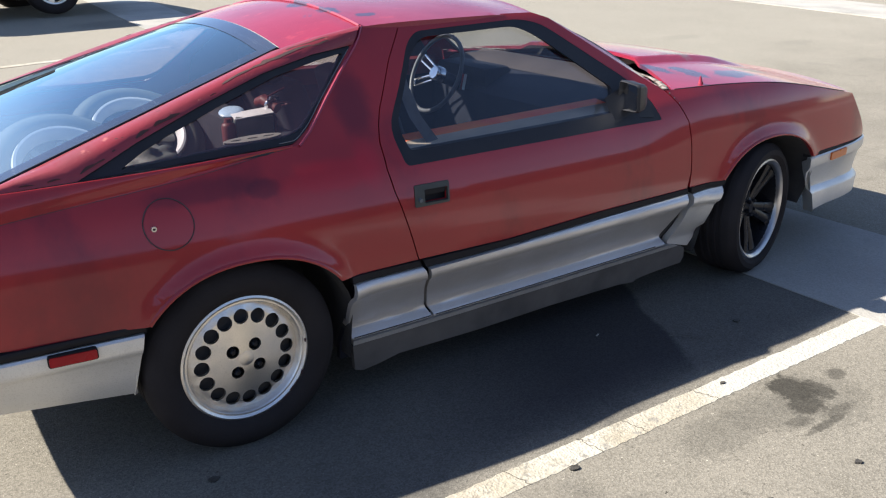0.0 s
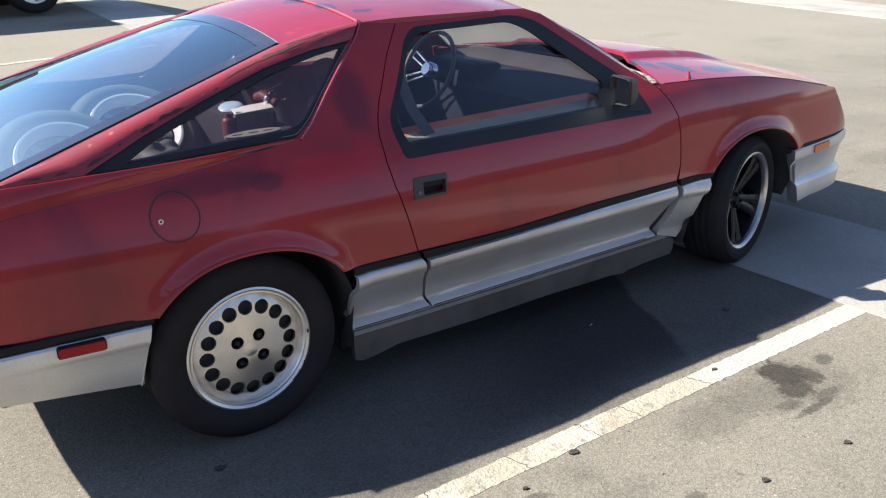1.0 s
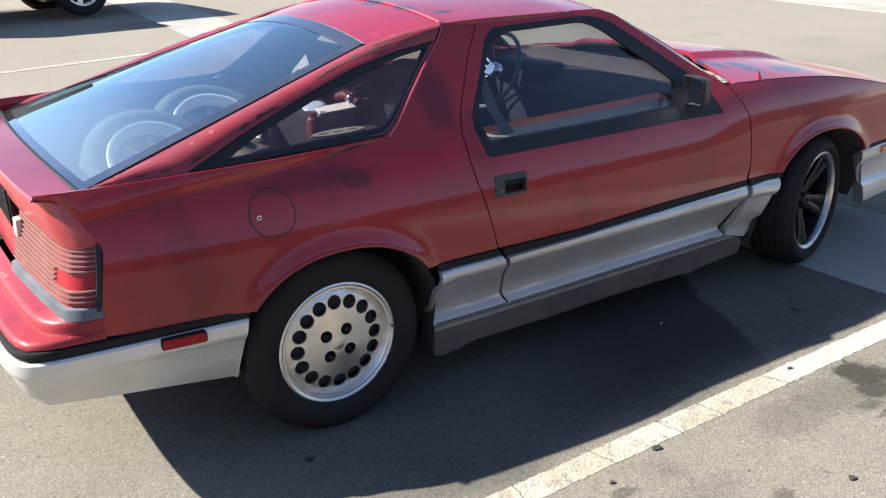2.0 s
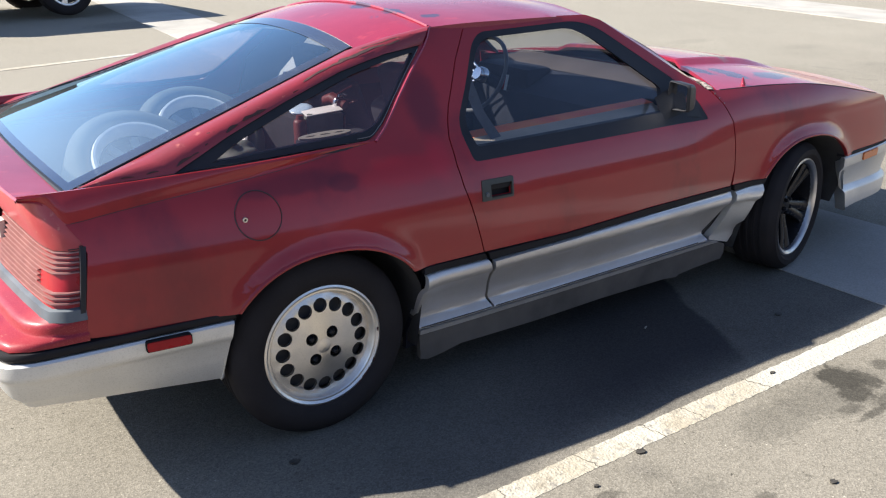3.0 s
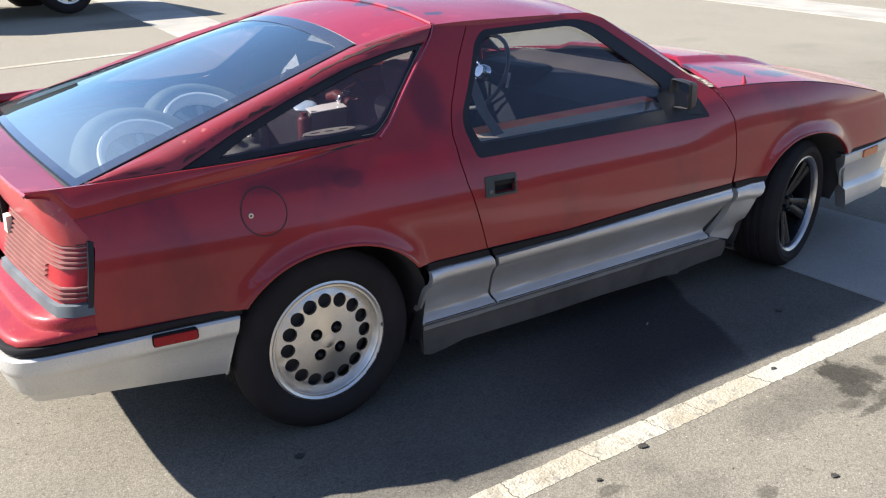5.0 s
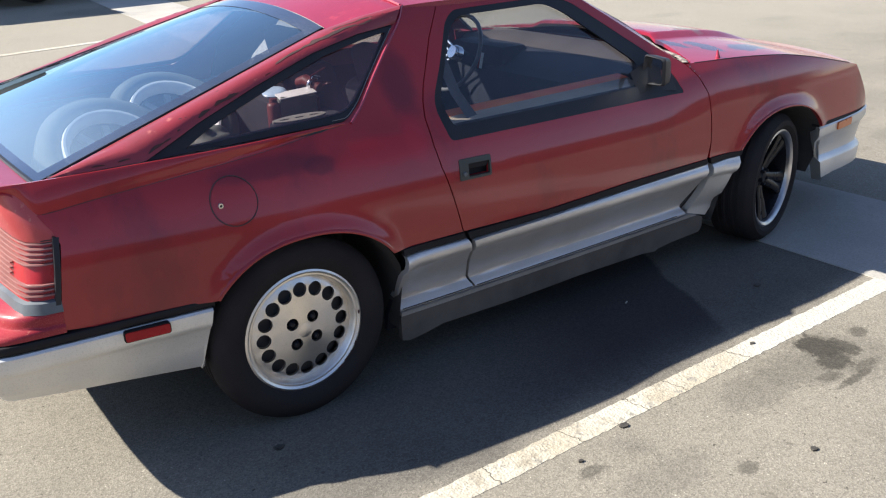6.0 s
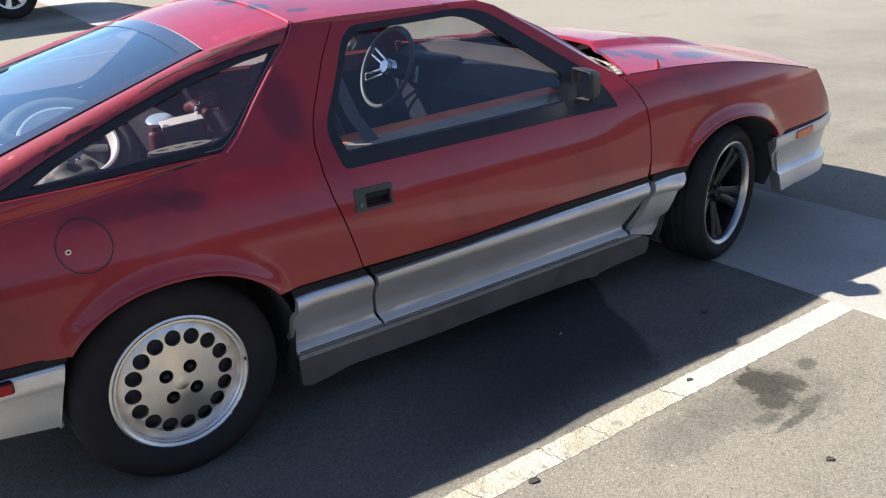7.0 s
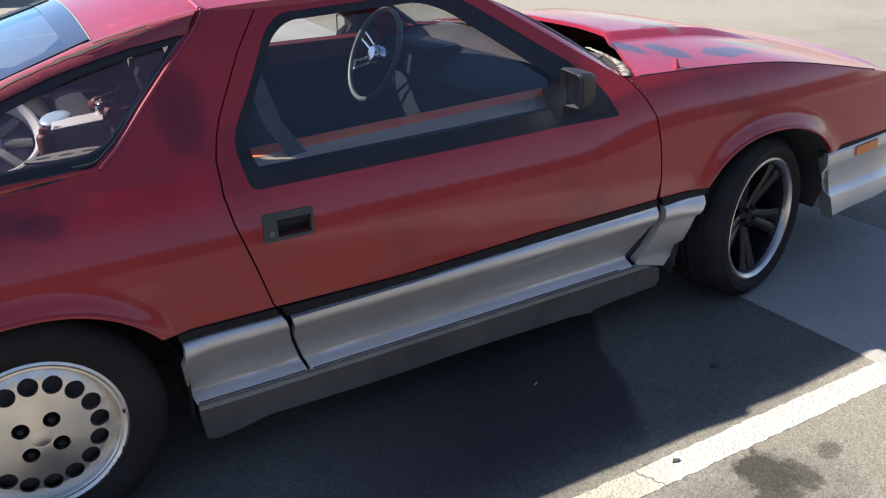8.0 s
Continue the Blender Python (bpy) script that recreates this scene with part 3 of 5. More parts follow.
def sweep(plan, profile, caps=True, closed=True):
    """Carries a profile of (out, height) along a plan of (x, y) points; out is to the right of the way."""
    rows = []
    for i, p in enumerate(plan):
        a, b = Vector(plan[max(i - 1, 0)]), Vector(plan[min(i + 1, len(plan) - 1)])
        d = (b - a).normalized()
        n = Vector((d.y, -d.x))
        rows.append([(p[0] + n.x * o, p[1] + n.y * o, z) for o, z in profile])
    return loft(rows, closed, caps and closed)


def lathe(profile, n=48, axis="y", closed=False):
    """Turns a profile of (radius, along) round an axis."""
    rows = []
    for k in range(n + 1):
        a = 2 * math.pi * k / n
        c, s = math.cos(a), math.sin(a)
        rows.append([(r * c, h, r * s) if axis == "y" else (r * c, r * s, h) for r, h in profile])
    return loft(rows, closed)


def box(size, at=(0, 0, 0), bevel=0.0, turn=(0, 0, 0), seg=2):
    bm = bmesh.new()
    bmesh.ops.create_cube(bm, size=1, matrix=pose(*at, *turn) @ Matrix.Diagonal((*size, 1)))
    if bevel:
        bmesh.ops.bevel(bm, geom=bm.edges[:], offset=bevel, segments=seg, affect="EDGES", profile=0.6)
    return bm


def tube(points, r, n=8):
    """A round bar along points."""
    rows = []
    pts = [Vector(p) for p in points]
    for i, p in enumerate(pts):
        d = (pts[min(i + 1, len(pts) - 1)] - pts[max(i - 1, 0)]).normalized()
        u = d.cross(Vector((0, 0, 1)) if abs(d.z) < 0.9 else Vector((0, 1, 0))).normalized()
        w = d.cross(u)
        ri = r[i] if isinstance(r, (list, tuple)) else r
        rows.append([p + (u * math.cos(2 * math.pi * k / n) + w * math.sin(2 * math.pi * k / n)) * ri for k in range(n)])
    return loft(rows, True, True)


def join(*bms):
    """Several shapes as one."""
    out = bmesh.new()
    for b in bms:
        me = bpy.data.meshes.new("tmp")
        b.to_mesh(me)
        b.free()
        out.from_mesh(me)
        bpy.data.meshes.remove(me)
    return out


def along_curve(pts, n):
    """n + 1 even points along a curve of points in plan."""
    v = [Vector(p) for p in pts]
    d = [0]
    for a, b in zip(v, v[1:]):
        d.append(d[-1] + (b - a).length)
    fx, fy = pchip(list(zip(d, [p.x for p in v]))), pchip(list(zip(d, [p.y for p in v])))
    return [(fx(d[-1] * i / n), fy(d[-1] * i / n)) for i in range(n + 1)]


def moved(bm, m):
    bmesh.ops.transform(bm, matrix=m, verts=bm.verts)
    return bm

# ---- ground ----
def rise(x, y):
    """The lot climbs gently beyond the parked car."""
    return 0.05 * math.log(1 + math.exp(min(max((y - 2.6) / 0.6, -30), 30))) * 0.6 if y < 20 else 0.05 * 17.4


def spaced(lo, hi, fine_lo, fine_hi, step):
    far = [1.0, 2.5, 5, 9, 16, 30, 60, 120, 260]
    return sorted([fine_lo - f for f in far if fine_lo - f > lo] + [lo, hi] + list(np.arange(fine_lo, fine_hi + 1e-6, step)) + [fine_hi + f for f in far if fine_hi + f < hi])


def ground_sheet():
    xs, ys = spaced(-600, 600, -4, 20, 1.0), spaced(-600, 600, -4, 24, 0.5)
    return loft([[(x, y, rise(x, y)) for y in ys] for x in xs])


def setting(name, bm, mat, label, category):
    ob = part(name, bm, mat, None, label)
    return tagged(ob, label, category, kind="structure")


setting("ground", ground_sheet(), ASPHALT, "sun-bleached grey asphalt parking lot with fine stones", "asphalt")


def ribbon(xy_left, xy_right, lift, rag=0.0, seed=1):
    """A flat strip on the ground between two edges, with ragged borders and a thin visible thickness."""
    rnd = random.Random(seed)
    rows = []
    n = len(xy_left)
    for (ax, ay), (bx, by) in zip(xy_left, xy_right):
        j, k = rnd.uniform(-rag, rag), rnd.uniform(-rag, rag)
        a, b = (ax, ay + j), (bx, by + k)
        rows.append([(a[0], a[1], rise(*a) - 0.004), (a[0], a[1], rise(*a) + lift), (b[0], b[1], rise(*b) + lift), (b[0], b[1], rise(*b) - 0.004)])
    return loft(rows)


def along(p, q, n):
    return [(p[0] + (q[0] - p[0]) * i / n, p[1] + (q[1] - p[1]) * i / n) for i in range(n + 1)]


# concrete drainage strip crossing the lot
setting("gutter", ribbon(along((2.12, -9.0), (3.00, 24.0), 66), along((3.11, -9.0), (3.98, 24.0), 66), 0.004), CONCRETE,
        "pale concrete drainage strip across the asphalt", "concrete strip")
# parking lines
setting("parking_line_near", ribbon(along((-3.2, -1.290), (2.34, -1.392), 300), along((-3.2, -1.372), (2.36, -1.484), 300), 0.0012, 0.003, 4), LINE_PAINT,
        "worn white painted parking line with cracks", "parking line")
setting("parking_line_far", ribbon(along((-4.0, 6.13), (2.45, 7.55), 40), along((-4.0, 6.03), (2.45, 7.45), 40), 0.004, 0.004, 5), LINE_PAINT,
        "thin white painted parking line", "parking line")

setting("pavement",
        ribbon(along((13.42, -30.0), (13.42, 40.0), 140), along((15.35, -30.0), (15.35, 40.0), 140), 0.02), CONCRETE, "bright bare concrete walkway along the lot", "walkway")

# a plain low building, added out of view, closes the lot and darkens the reflected horizon
setting("backdrop", join(box((90, 6.0, 5.2), (4, -27, 2.6), .05), box((90.4, 6.4, .35), (4, -27, 5.3), .05)), FACADE, "plain brown unseen building added for reflections", "building")

# ---- the red car ----
car = thing("sports_car", "aged red hatchback sports car with silver lower body, peeling paint", "car", (0, YC, 0))
SAG = 0.5  # degrees by which the body leans on its tired springs
car.matrix_world = pose(0, -.80, .60) @ pose(0, 0, 0, SAG) @ pose(0, .80, -.60) @ pose(0, YC, 0)
BODY = car.matrix_world.copy()

DOOR_REAR = [(.735, 1.180), (.645, 1.075), (.555, .943), (.533, .900), (.514, .850), (.506, .776), (.515, .710), (.547, .596), (.574, .494), (.579, .482)]
WINDOW_OUT = [(.578, .776), (1.740, .776), (1.715, .858), (1.64, .932), (1.332, 1.142), (1.235, 1.164), (.785, 1.152), (.735, 1.118), (.654, 1.000), (.566, .885)]
GLASS_OUT = [(.612, .816), (1.52, .824), (1.560, .905), (1.285, 1.108), (1.20, 1.142), (.80, 1.132), (.745, 1.098), (.665, .985), (.598, .890)]
QUARTER_WINDOW = [(.532, 1.125), (.381, .991), (.296, .911), (.245, .880), (.136, .878), (-.047, .873), (-.214, .870), (-.36, .864), (-.28, .897),
                  (-.191, .935), (0, 1.004), (.214, 1.071), (.391, 1.109)]
QUARTER_GLASS = [(.500, 1.108), (.365, .982), (.285, .915), (.235, .898), (.04, .892), (-.25, .877), (-.180, .912), (-.106, .942), (.06, 1.000),
                 (.25, 1.060), (.40, 1.092)]


def ring(outer, inner, name, mat, parent, out=0.0, thick=0.012, label="", hole=()):
    """A frame between two outlines on the flank, on both flanks."""
    made = []
    for s in (1, -1):
        bm = bmesh.new()
        edges = []
        for loop in (outer, inner, hole):
            vs = [bm.verts.new((u, v, 0)) for u, v in loop]
            edges += [bm.edges.new((vs[i - 1], vs[i])) for i in range(len(vs))]
        bmesh.ops.triangle_fill(bm, use_beauty=True, edges=edges, normal=(0, 0, 1))
        us, vs = [p[0] for p in outer], [p[1] for p in outer]
        cut(bm, 0, np.arange(math.ceil(min(us) / .05) * .05, max(us), .05))
        cut(bm, 1, np.arange(math.ceil(min(vs) / .035) * .035, max(vs), .035))
        for v in bm.verts:
            v.co = Vector((v.co.x, -(width(v.co.x, v.co.y) + out), v.co.y))
        new_geom = bmesh.ops.extrude_face_region(bm, geom=bm.faces[:])["geom"]
        for v in new_geom:
            if isinstance(v, bmesh.types.BMVert):
                v.co = v.co + Vector(in_side(v.co)) * thick
        if s < 0:
            flip(bm)
        made.append(part(name, bm, mat, parent, label))
        if mat is PAINT:
            polish(made[-1], s)
    return made[0]


# rear quarter panels
q = list(DOOR_REAR) + [(.333, .482)] + arch(0, .482, .482)[::-1] + [(-.526, .481), (-.652, .494), (-.648, .565), (-.632, .65), (-.618, .713), (-.628, .745),
     (-.652, .786), (-.534, .800), (-.388, .814), (-.231, .827), (-.061, .842), (.031, .852), (.14, .866), (.22, .870), (.25, .878), (.296, .911), (.381, .991),
     (.532, 1.125), (.545, 1.136), (.586, 1.179)]
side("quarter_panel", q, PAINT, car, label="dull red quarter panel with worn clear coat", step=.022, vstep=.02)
# doors
POCKET = rounded([(.616, .660), (.703, .658), (.708, .699), (.620, .701)], .004)
door_out = [(x + .0045, z) for x, z in DOOR_REAR] + [(.95, .474), (1.39, .487), (1.872, .487), (1.886, .555), (1.884, .673), (1.876, .753), (1.843, .822), (1.805, .872),
            (1.62, .998), (1.375, 1.160), (1.32, 1.178), (1.0, 1.184)]
door = ring(door_out, rounded(WINDOW_OUT, [.02, .01, .04, .04, .05, .05, .05, .04, .06, .05]), "door", PAINT, car, 0.0, 0.016, "dull red door with faded paint", POCKET)
ring(rounded(WINDOW_OUT, [.02, .01, .04, .04, .05, .05, .05, .04, .06, .05]), rounded(GLASS_OUT, [.015, .01, .02, .05, .05, .05, .04, .06, .05]), "window_frame", SEAL, car, -0.001, 0.02,
     "black window surround")
g = side("side_window", rounded(GLASS_OUT, [.015, .01, .02, .05, .05, .05, .04, .06, .05]), GLASS, car, -0.016, 0, label="dusty tinted door glass with painted blue sheen")
ring(rounded(QUARTER_WINDOW, [.01, .0, .02, .02, 0, 0, 0, .005, 0, 0, 0, 0, 0]), rounded(QUARTER_GLASS, [.015, .0, .02, .02, 0, 0, 0, 0, 0, 0, 0]), "quarter_window_frame", SEAL, car, -0.006, 0.02,
     "black quarter window surround")
side("quarter_window", rounded(QUARTER_GLASS, [.015, .0, .02, .02, 0, 0, 0, 0, 0, 0, 0]), QUARTER, car, -0.014, 0, label="tinted quarter glass")

# bright beads in the window rubbers
for s in (1, -1):
    for label, pts in (("thin pale bead in the window rubber", [(.572, .80), (.572, .880), (.652, .995), (.735, 1.112), (.785, 1.148), (.95, 1.154), (1.22, 1.156), (1.305, 1.127), (1.59, .932)]),
                       ("thin pale bead in the quarter window rubber", [(.20, .8865), (.240, .888), (.288, .913), (.372, .988), (.45, 1.058), (.518, 1.116)])):
        fx = along_curve(pts, 48)
        part("window_bead", tube([(x, -s * (width(x, z) - .0035), z) for x, z in fx], .0013, 5), BEAD, car, label)

# fenders
FENDER_TOP = pchip(((1.80, .872), (2.052, .868), (2.283, .857), (2.456, .843), (2.638, .816), (2.89, .768), (3.06, .735)))
f = [(1.888, .489), (1.892, .555), (1.890, .673), (1.882, .753), (1.848, .823), (1.812, .872)] + [(x, FENDER_TOP(x)) for x in np.linspace(1.85, 3.06, 14)] \
    + [(3.09, .70), (3.17, .61), (3.245, .53), (3.258, .497)] + [(2.9, .492)] + arch(1, .492, .492)[::-1] + [(2.05, .489)]
side("fender", f, PAINT, car, label="dull red front fender", step=.022, vstep=.02)

# flared arch lips
for i, z0, z1 in ((0, .48, .49), (1, .49, .50)):
    cx, ra, rb = ARCHES[i]
    for s in (1, -1):
        rows = []
        for x, z in arch(i, z0, z1, 30):
            k = min(1, max(0, (z - .47) / .06)) if abs(x - cx) > .2 else 1
            row = []
            for grow, out in ((1.0, -.012), (1.0, .003), (1.010, .0045), (1.026, .0040), (1.042, -.004)):
                u, v = cx + (x - cx) * grow, .30 + (z - .30) * grow
                row.append((u, -s * (width(u, v) + (out * k if out > 0 else out)), v))
            rows.append(row)
        part("arch_lip", loft(rows), PAINT, car, "flared red wheel arch lip", 60)

# roof
EDGE_W = pchip(((.30, .486), (.319, .490), (.45, .520), (.584, .538), (.8, .546), (1.1, .542), (1.38, .525)))
EDGE_Z = pchip(((.30, 1.122), (.319, 1.126), (.45, 1.158), (.584, 1.181), (.8, 1.188), (1.1, 1.187), (1.38, 1.163)))


def roof_z(x, y):
    w = EDGE_W(x)
    return EDGE_Z(x) + 0.049 * max(0, 1 - abs(y / w) ** 2.1) - 0.004


roof_line = [(x, -EDGE_W(x)) for x in np.linspace(.325, 1.37, 16)]
top("roof", roof_line + [(1.41, -.25), (1.42, 0), (1.41, .25)] + [(x, -y) for x, y in roof_line[::-1]], roof_z, PAINT_TOP, car, 0.02, "sun-faded red roof with dark bare patches")
bead = [(.588, y, roof_z(.588, y) + 0.002) for y in np.linspace(-.535, .535, 25)]
part("roof_bead", tube(bead, 0.006, 6), PAINT_TOP, car, "raised red roof bead")
for s in (1, -1):
    pts = [(.250, .874), (.296, .907), (.340, .948), (.381, .987), (.46, 1.058), (.535, 1.122), (.56, 1.148), (.586, 1.180)]
    part("pillar_bead", tube([(x + .006, -s * (width(x, z) + .001), z) for x, z in pts], 0.0055, 6), PAINT_TOP, car, "raised bright red pillar edge")

# sail panels between quarter window and hatch glass
for s in (1, -1):
    a = [(-.62, .858), (-.50, .862), (-.36, .866), (-.28, .899), (-.191, .937), (-.095, .972), (0, 1.006), (.11, 1.041), (.214, 1.073), (.305, 1.093), (.391, 1.111), (.47, 1.120), (.540, 1.129)]
    rows = []
    for i, (x, z) in enumerate(a):
        t = i / (len(a) - 1)
        if t < 0.86:
            u = t / 0.86
            b = Vector((-.615 + u * (.325 + .615), .664 + u * (.490 - .664), .846 + u * (1.128 - .846)))
        else:
            xb = .325 + (t - .86) / .14 * (.584 - .325)
            b = Vector((xb, EDGE_W(xb), EDGE_Z(xb)))
        p0 = Vector((x, width(x, z), z))
        mid = (p0 + b) / 2 + Vector((0, .015, .017)) * (1 if 0 < i else 0)
        rows.append([(v.x, -s * v.y, v.z) for v in (p0, p0 * .75 + b * .25 + (mid - (p0 + b) / 2) * .75, mid, p0 * .25 + b * .75 + (mid - (p0 + b) / 2) * .75, b)])
    bm = loft(rows)
    sail = part("sail_panel", bm, PAINT_RAW, car, "peeling sun-burnt red hatch pillar")
    for lo_t, hi_t, base, tall, full in ((.30, .60, .05, .12, .0), (.58, .93, .26, .15, .75), (.80, .97, .48, .06, .5), (.06, .30, .04, .12, .0)):
        runs = [[]]
        for t in np.linspace(lo_t, hi_t, 60):
            k = t * (len(rows) - 1)
            i = min(int(k), len(rows) - 2)
            sec = [Vector(p).lerp(Vector(q), k - i) for p, q in zip(rows[i], rows[i + 1])]
            ends = min(1, 8 * min(t - lo_t, hi_t - t) / (hi_t - lo_t))
            w = tall * max(0, ends) * (max(full, .05) + (1.5 - full) * noise.noise((t * 34, s * 3.0 + base * 9, 0)))
            f0 = base + .05 * noise.noise((t * 30, 7.7, base * 5))
            if w < .02:
                runs.append([])
                continue
            runs[-1].append([sec[int(f * 4)].lerp(sec[int(f * 4) + 1], f * 4 - int(f * 4)) + Vector((0, -s * .0009, .0011)) for f in (f0 + .06, f0 + .06 + w * .5, f0 + .06 + w)])
        for strip in runs:
            if len(strip) > 2:
                part("bare_patch", loft(strip), BARE, sail, "dark bare patch where paint has peeled")

# hatch glass


def hatch_place(u, v):
    """u runs down the glass, v across it from -1 to 1."""
    w = .484 + u * (.660 - .484)
    x = .322 - u * (.322 + .625) - 0.032 * (1 - v * v) * u
    z = 1.127 - u * (1.127 - .846) + (0.049 - 0.030 * u) * (1 - abs(v) ** 2.1) + 0.016 * math.sin(math.pi * u) * (1 - v * v)
    return Vector((x, v * w, z))


def hatch_piece(us, vs, drop=0.0):
    return loft([[hatch_place(u, v) - Vector((0, 0, drop)) for v in vs] for u in us])


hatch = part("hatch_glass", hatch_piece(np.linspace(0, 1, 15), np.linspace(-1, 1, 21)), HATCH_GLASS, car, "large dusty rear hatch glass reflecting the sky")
hatch.visible_shadow = True
for name, us, vs in (("glass_border", (0, .03, .06), np.linspace(-1, 1, 21)), ("glass_border", (.975, .99, 1.0), np.linspace(-1, 1, 21)),
                     ("glass_border", np.linspace(.06, .975, 11), (-1, -.96, -.92)), ("glass_border", np.linspace(.06, .975, 11), (.92, .96, 1))):
    part(name, hatch_piece(us, vs, -0.0015), FRIT, hatch, "black glass border")
part("glass_seal", tube([hatch_place(0, v) + Vector((.004, 0, -.001)) for v in np.linspace(-1, 1, 21)], 0.0018, 6), BOX_CARD, hatch, "pale worn rubber seal")
for s in (1, -1):
    part("glass_seal", tube([hatch_place(u, s) for u in np.linspace(0, 1, 15)], 0.0035, 6), SEAL, hatch)
part("glass_seal", tube([hatch_place(1, v) + Vector((-.006, 0, 0)) for v in np.linspace(-1, 1, 21)], 0.008, 6), SEAL, hatch)

# rear deck and wrap-round spoiler
LOW = pchip(((-.745, .850), (-.72, .846), (-.70, .840), (-.685, .828), (-.672, .806), (-.658, .787), (-.534, .799), (-.388, .813), (-.231, .826), (-.061, .841), (.031, .851), (.14, .865), (.235, .873)))
HIGH = pchip(((-.745, .862), (-.65, .862), (-.516, .863), (-.371, .866), (-.217, .868), (-.049, .872), (.133, .876), (.235, .877)))
for s in (1, -1):
    rows = []
    for x in list(np.linspace(-.745, -.64, 15)) + list(np.linspace(-.60, .235, 16)):
        lo, hi = LOW(x), HIGH(x) + (.028 * min(1, (.235 - x) / .5) if s < 0 else 0)
        fade = min(1, (.235 - x) / .3)
        wl, wh = width(x, lo), max(width(x, hi), 0) + .030 * fade
        if x < -.64:
            wl = wl + (wh - wl) * min(1, (-.64 - x) / .09)
        inner = max(.30, wh - .010 * fade - .004)
        prof = [(wl - .012, lo - .004), (wl, lo), (wl - .003 * fade, lo + (hi - lo) * .22), (wl + (wh - wl) * .22, lo + (hi - lo) * .45), (wl + (wh - wl) * .62, lo + (hi - lo) * .75), (wh, hi - .004), (wh - .004, hi + .002), (inner, hi + .001), (inner - .012 * fade, hi - .02 * fade), (wl - .05 * fade - .004, lo - .006)]
        rows.append([(x, -s * w, z) for w, z in prof])
    part("spoiler_side", loft(rows, True, True), PAINT, car, "dark red wrap-round spoiler end")
    # added strip blocks daylight through the gap under the quarter window
    rows = []
    for x in np.linspace(-.60, .22, 20):
        w, z = width(x, HIGH(x)) + .020 * min(1, (.235 - x) / .3), HIGH(x) - .003
        rows.append([(x, -s * (w + .004), z - .010), (x, -s * w, z), (x, -s * (w - .040), z + .002)])
    part("spoiler_filler", loft(rows), SEAL, car, "black filler strip between spoiler and window")
BLADE = [(-.745, -.700), (-.757, -.60), (-.768, -.45), (-.778, -.25), (-.782, 0)]
BLADE = BLADE + [(x, -y) for x, y in BLADE[-2::-1]]
DECK = [(-.628, -.668), (-.645, -.5), (-.66, -.25), (-.664, 0)]
DECK = DECK + [(x, -y) for x, y in DECK[-2::-1]]


b, d = along_curve(BLADE, 28), along_curve(DECK, 28)
part("rear_deck", loft([[(x, y, .842 + .028 * (1 - (y / .7) ** 2)) for x, y in d],
                        [((x + p[0]) / 2, (y + p[1]) / 2, .853 + .018 * (1 - (y / .7) ** 2)) for (x, y), p in zip(d, b)],
                        [(x, y, .862 + .012 * (1 - (y / .7) ** 2)) for x, y in b],
                        [(x - .004, y, .856 + .012 * (1 - (y / .7) ** 2)) for x, y in b],
                        [(x + .004, y, .850 + .012 * (1 - (y / .7) ** 2)) for x, y in b],
                        [(x + .05, y * .97, .838) for x, y in b]]), PAINT_TOP, car, "faded red rear deck and spoiler blade")

# tail: upper fascia, lamps, shelf


def mirrored(pts):
    return pts + [(x, -y) for x, y in pts[-2::-1]] if abs(pts[-1][1]) < 1e-6 else pts


P84 = along_curve(mirrored([(-.655, -.70), (-.70, -.690), (-.728, -.655), (-.742, -.5), (-.755, -.24), (-.76, 0)]), 40)
P72 = along_curve(mirrored([(-.618, -.757), (-.655, -.750), (-.683, -.725), (-.700, -.66), (-.715, -.50), (-.732, -.24), (-.738, 0)]), 40)
P57 = along_curve(mirrored([(-.646, -.787), (-.695, -.780), (-.724, -.755), (-.742, -.66), (-.762, -.49), (-.778, -.3), (-.785, 0)]), 40)
P50 = along_curve(mirrored([(-.650, -.797), (-.78, -.780), (-.835, -.748), (-.858, -.66), (-.872, -.45), (-.88, 0)]), 40)


def between(p, q, t, out=0.0):
    r = [(a[0] + (c[0] - a[0]) * t, a[1] + (c[1] - a[1]) * t) for a, c in zip(p, q)]
    if out:
        w = []
        for i, c in enumerate(r):
            dv = (Vector(r[min(i + 1, len(r) - 1)]) - Vector(r[max(i - 1, 0)])).normalized()
            w.append((c[0] - dv.y * -out * -1, c[1] + dv.x * -out * -1))
        r = w
    return r


def at_height(p, z):
    return [(x, y, z) for x, y in p]


part("tail_fascia", loft([at_height(P84, .846), at_height(between(P84, P72, .4, .006), .80), at_height(between(P84, P72, .8, .008), .745), at_height(between(P84, P72, 1, .004), .722)]),
     PAINT_TAIL, car, "sun-burnt peeling red tail panel")
def stretch(p, lo, hi):
    """The run of a plan between two breadths."""
    return [q for q in p if lo <= q[1] <= hi]


def lamp_rows(p, s):
    half = len(p) // 2
    run = p[:half - 6] if s > 0 else p[half + 7:]
    return run


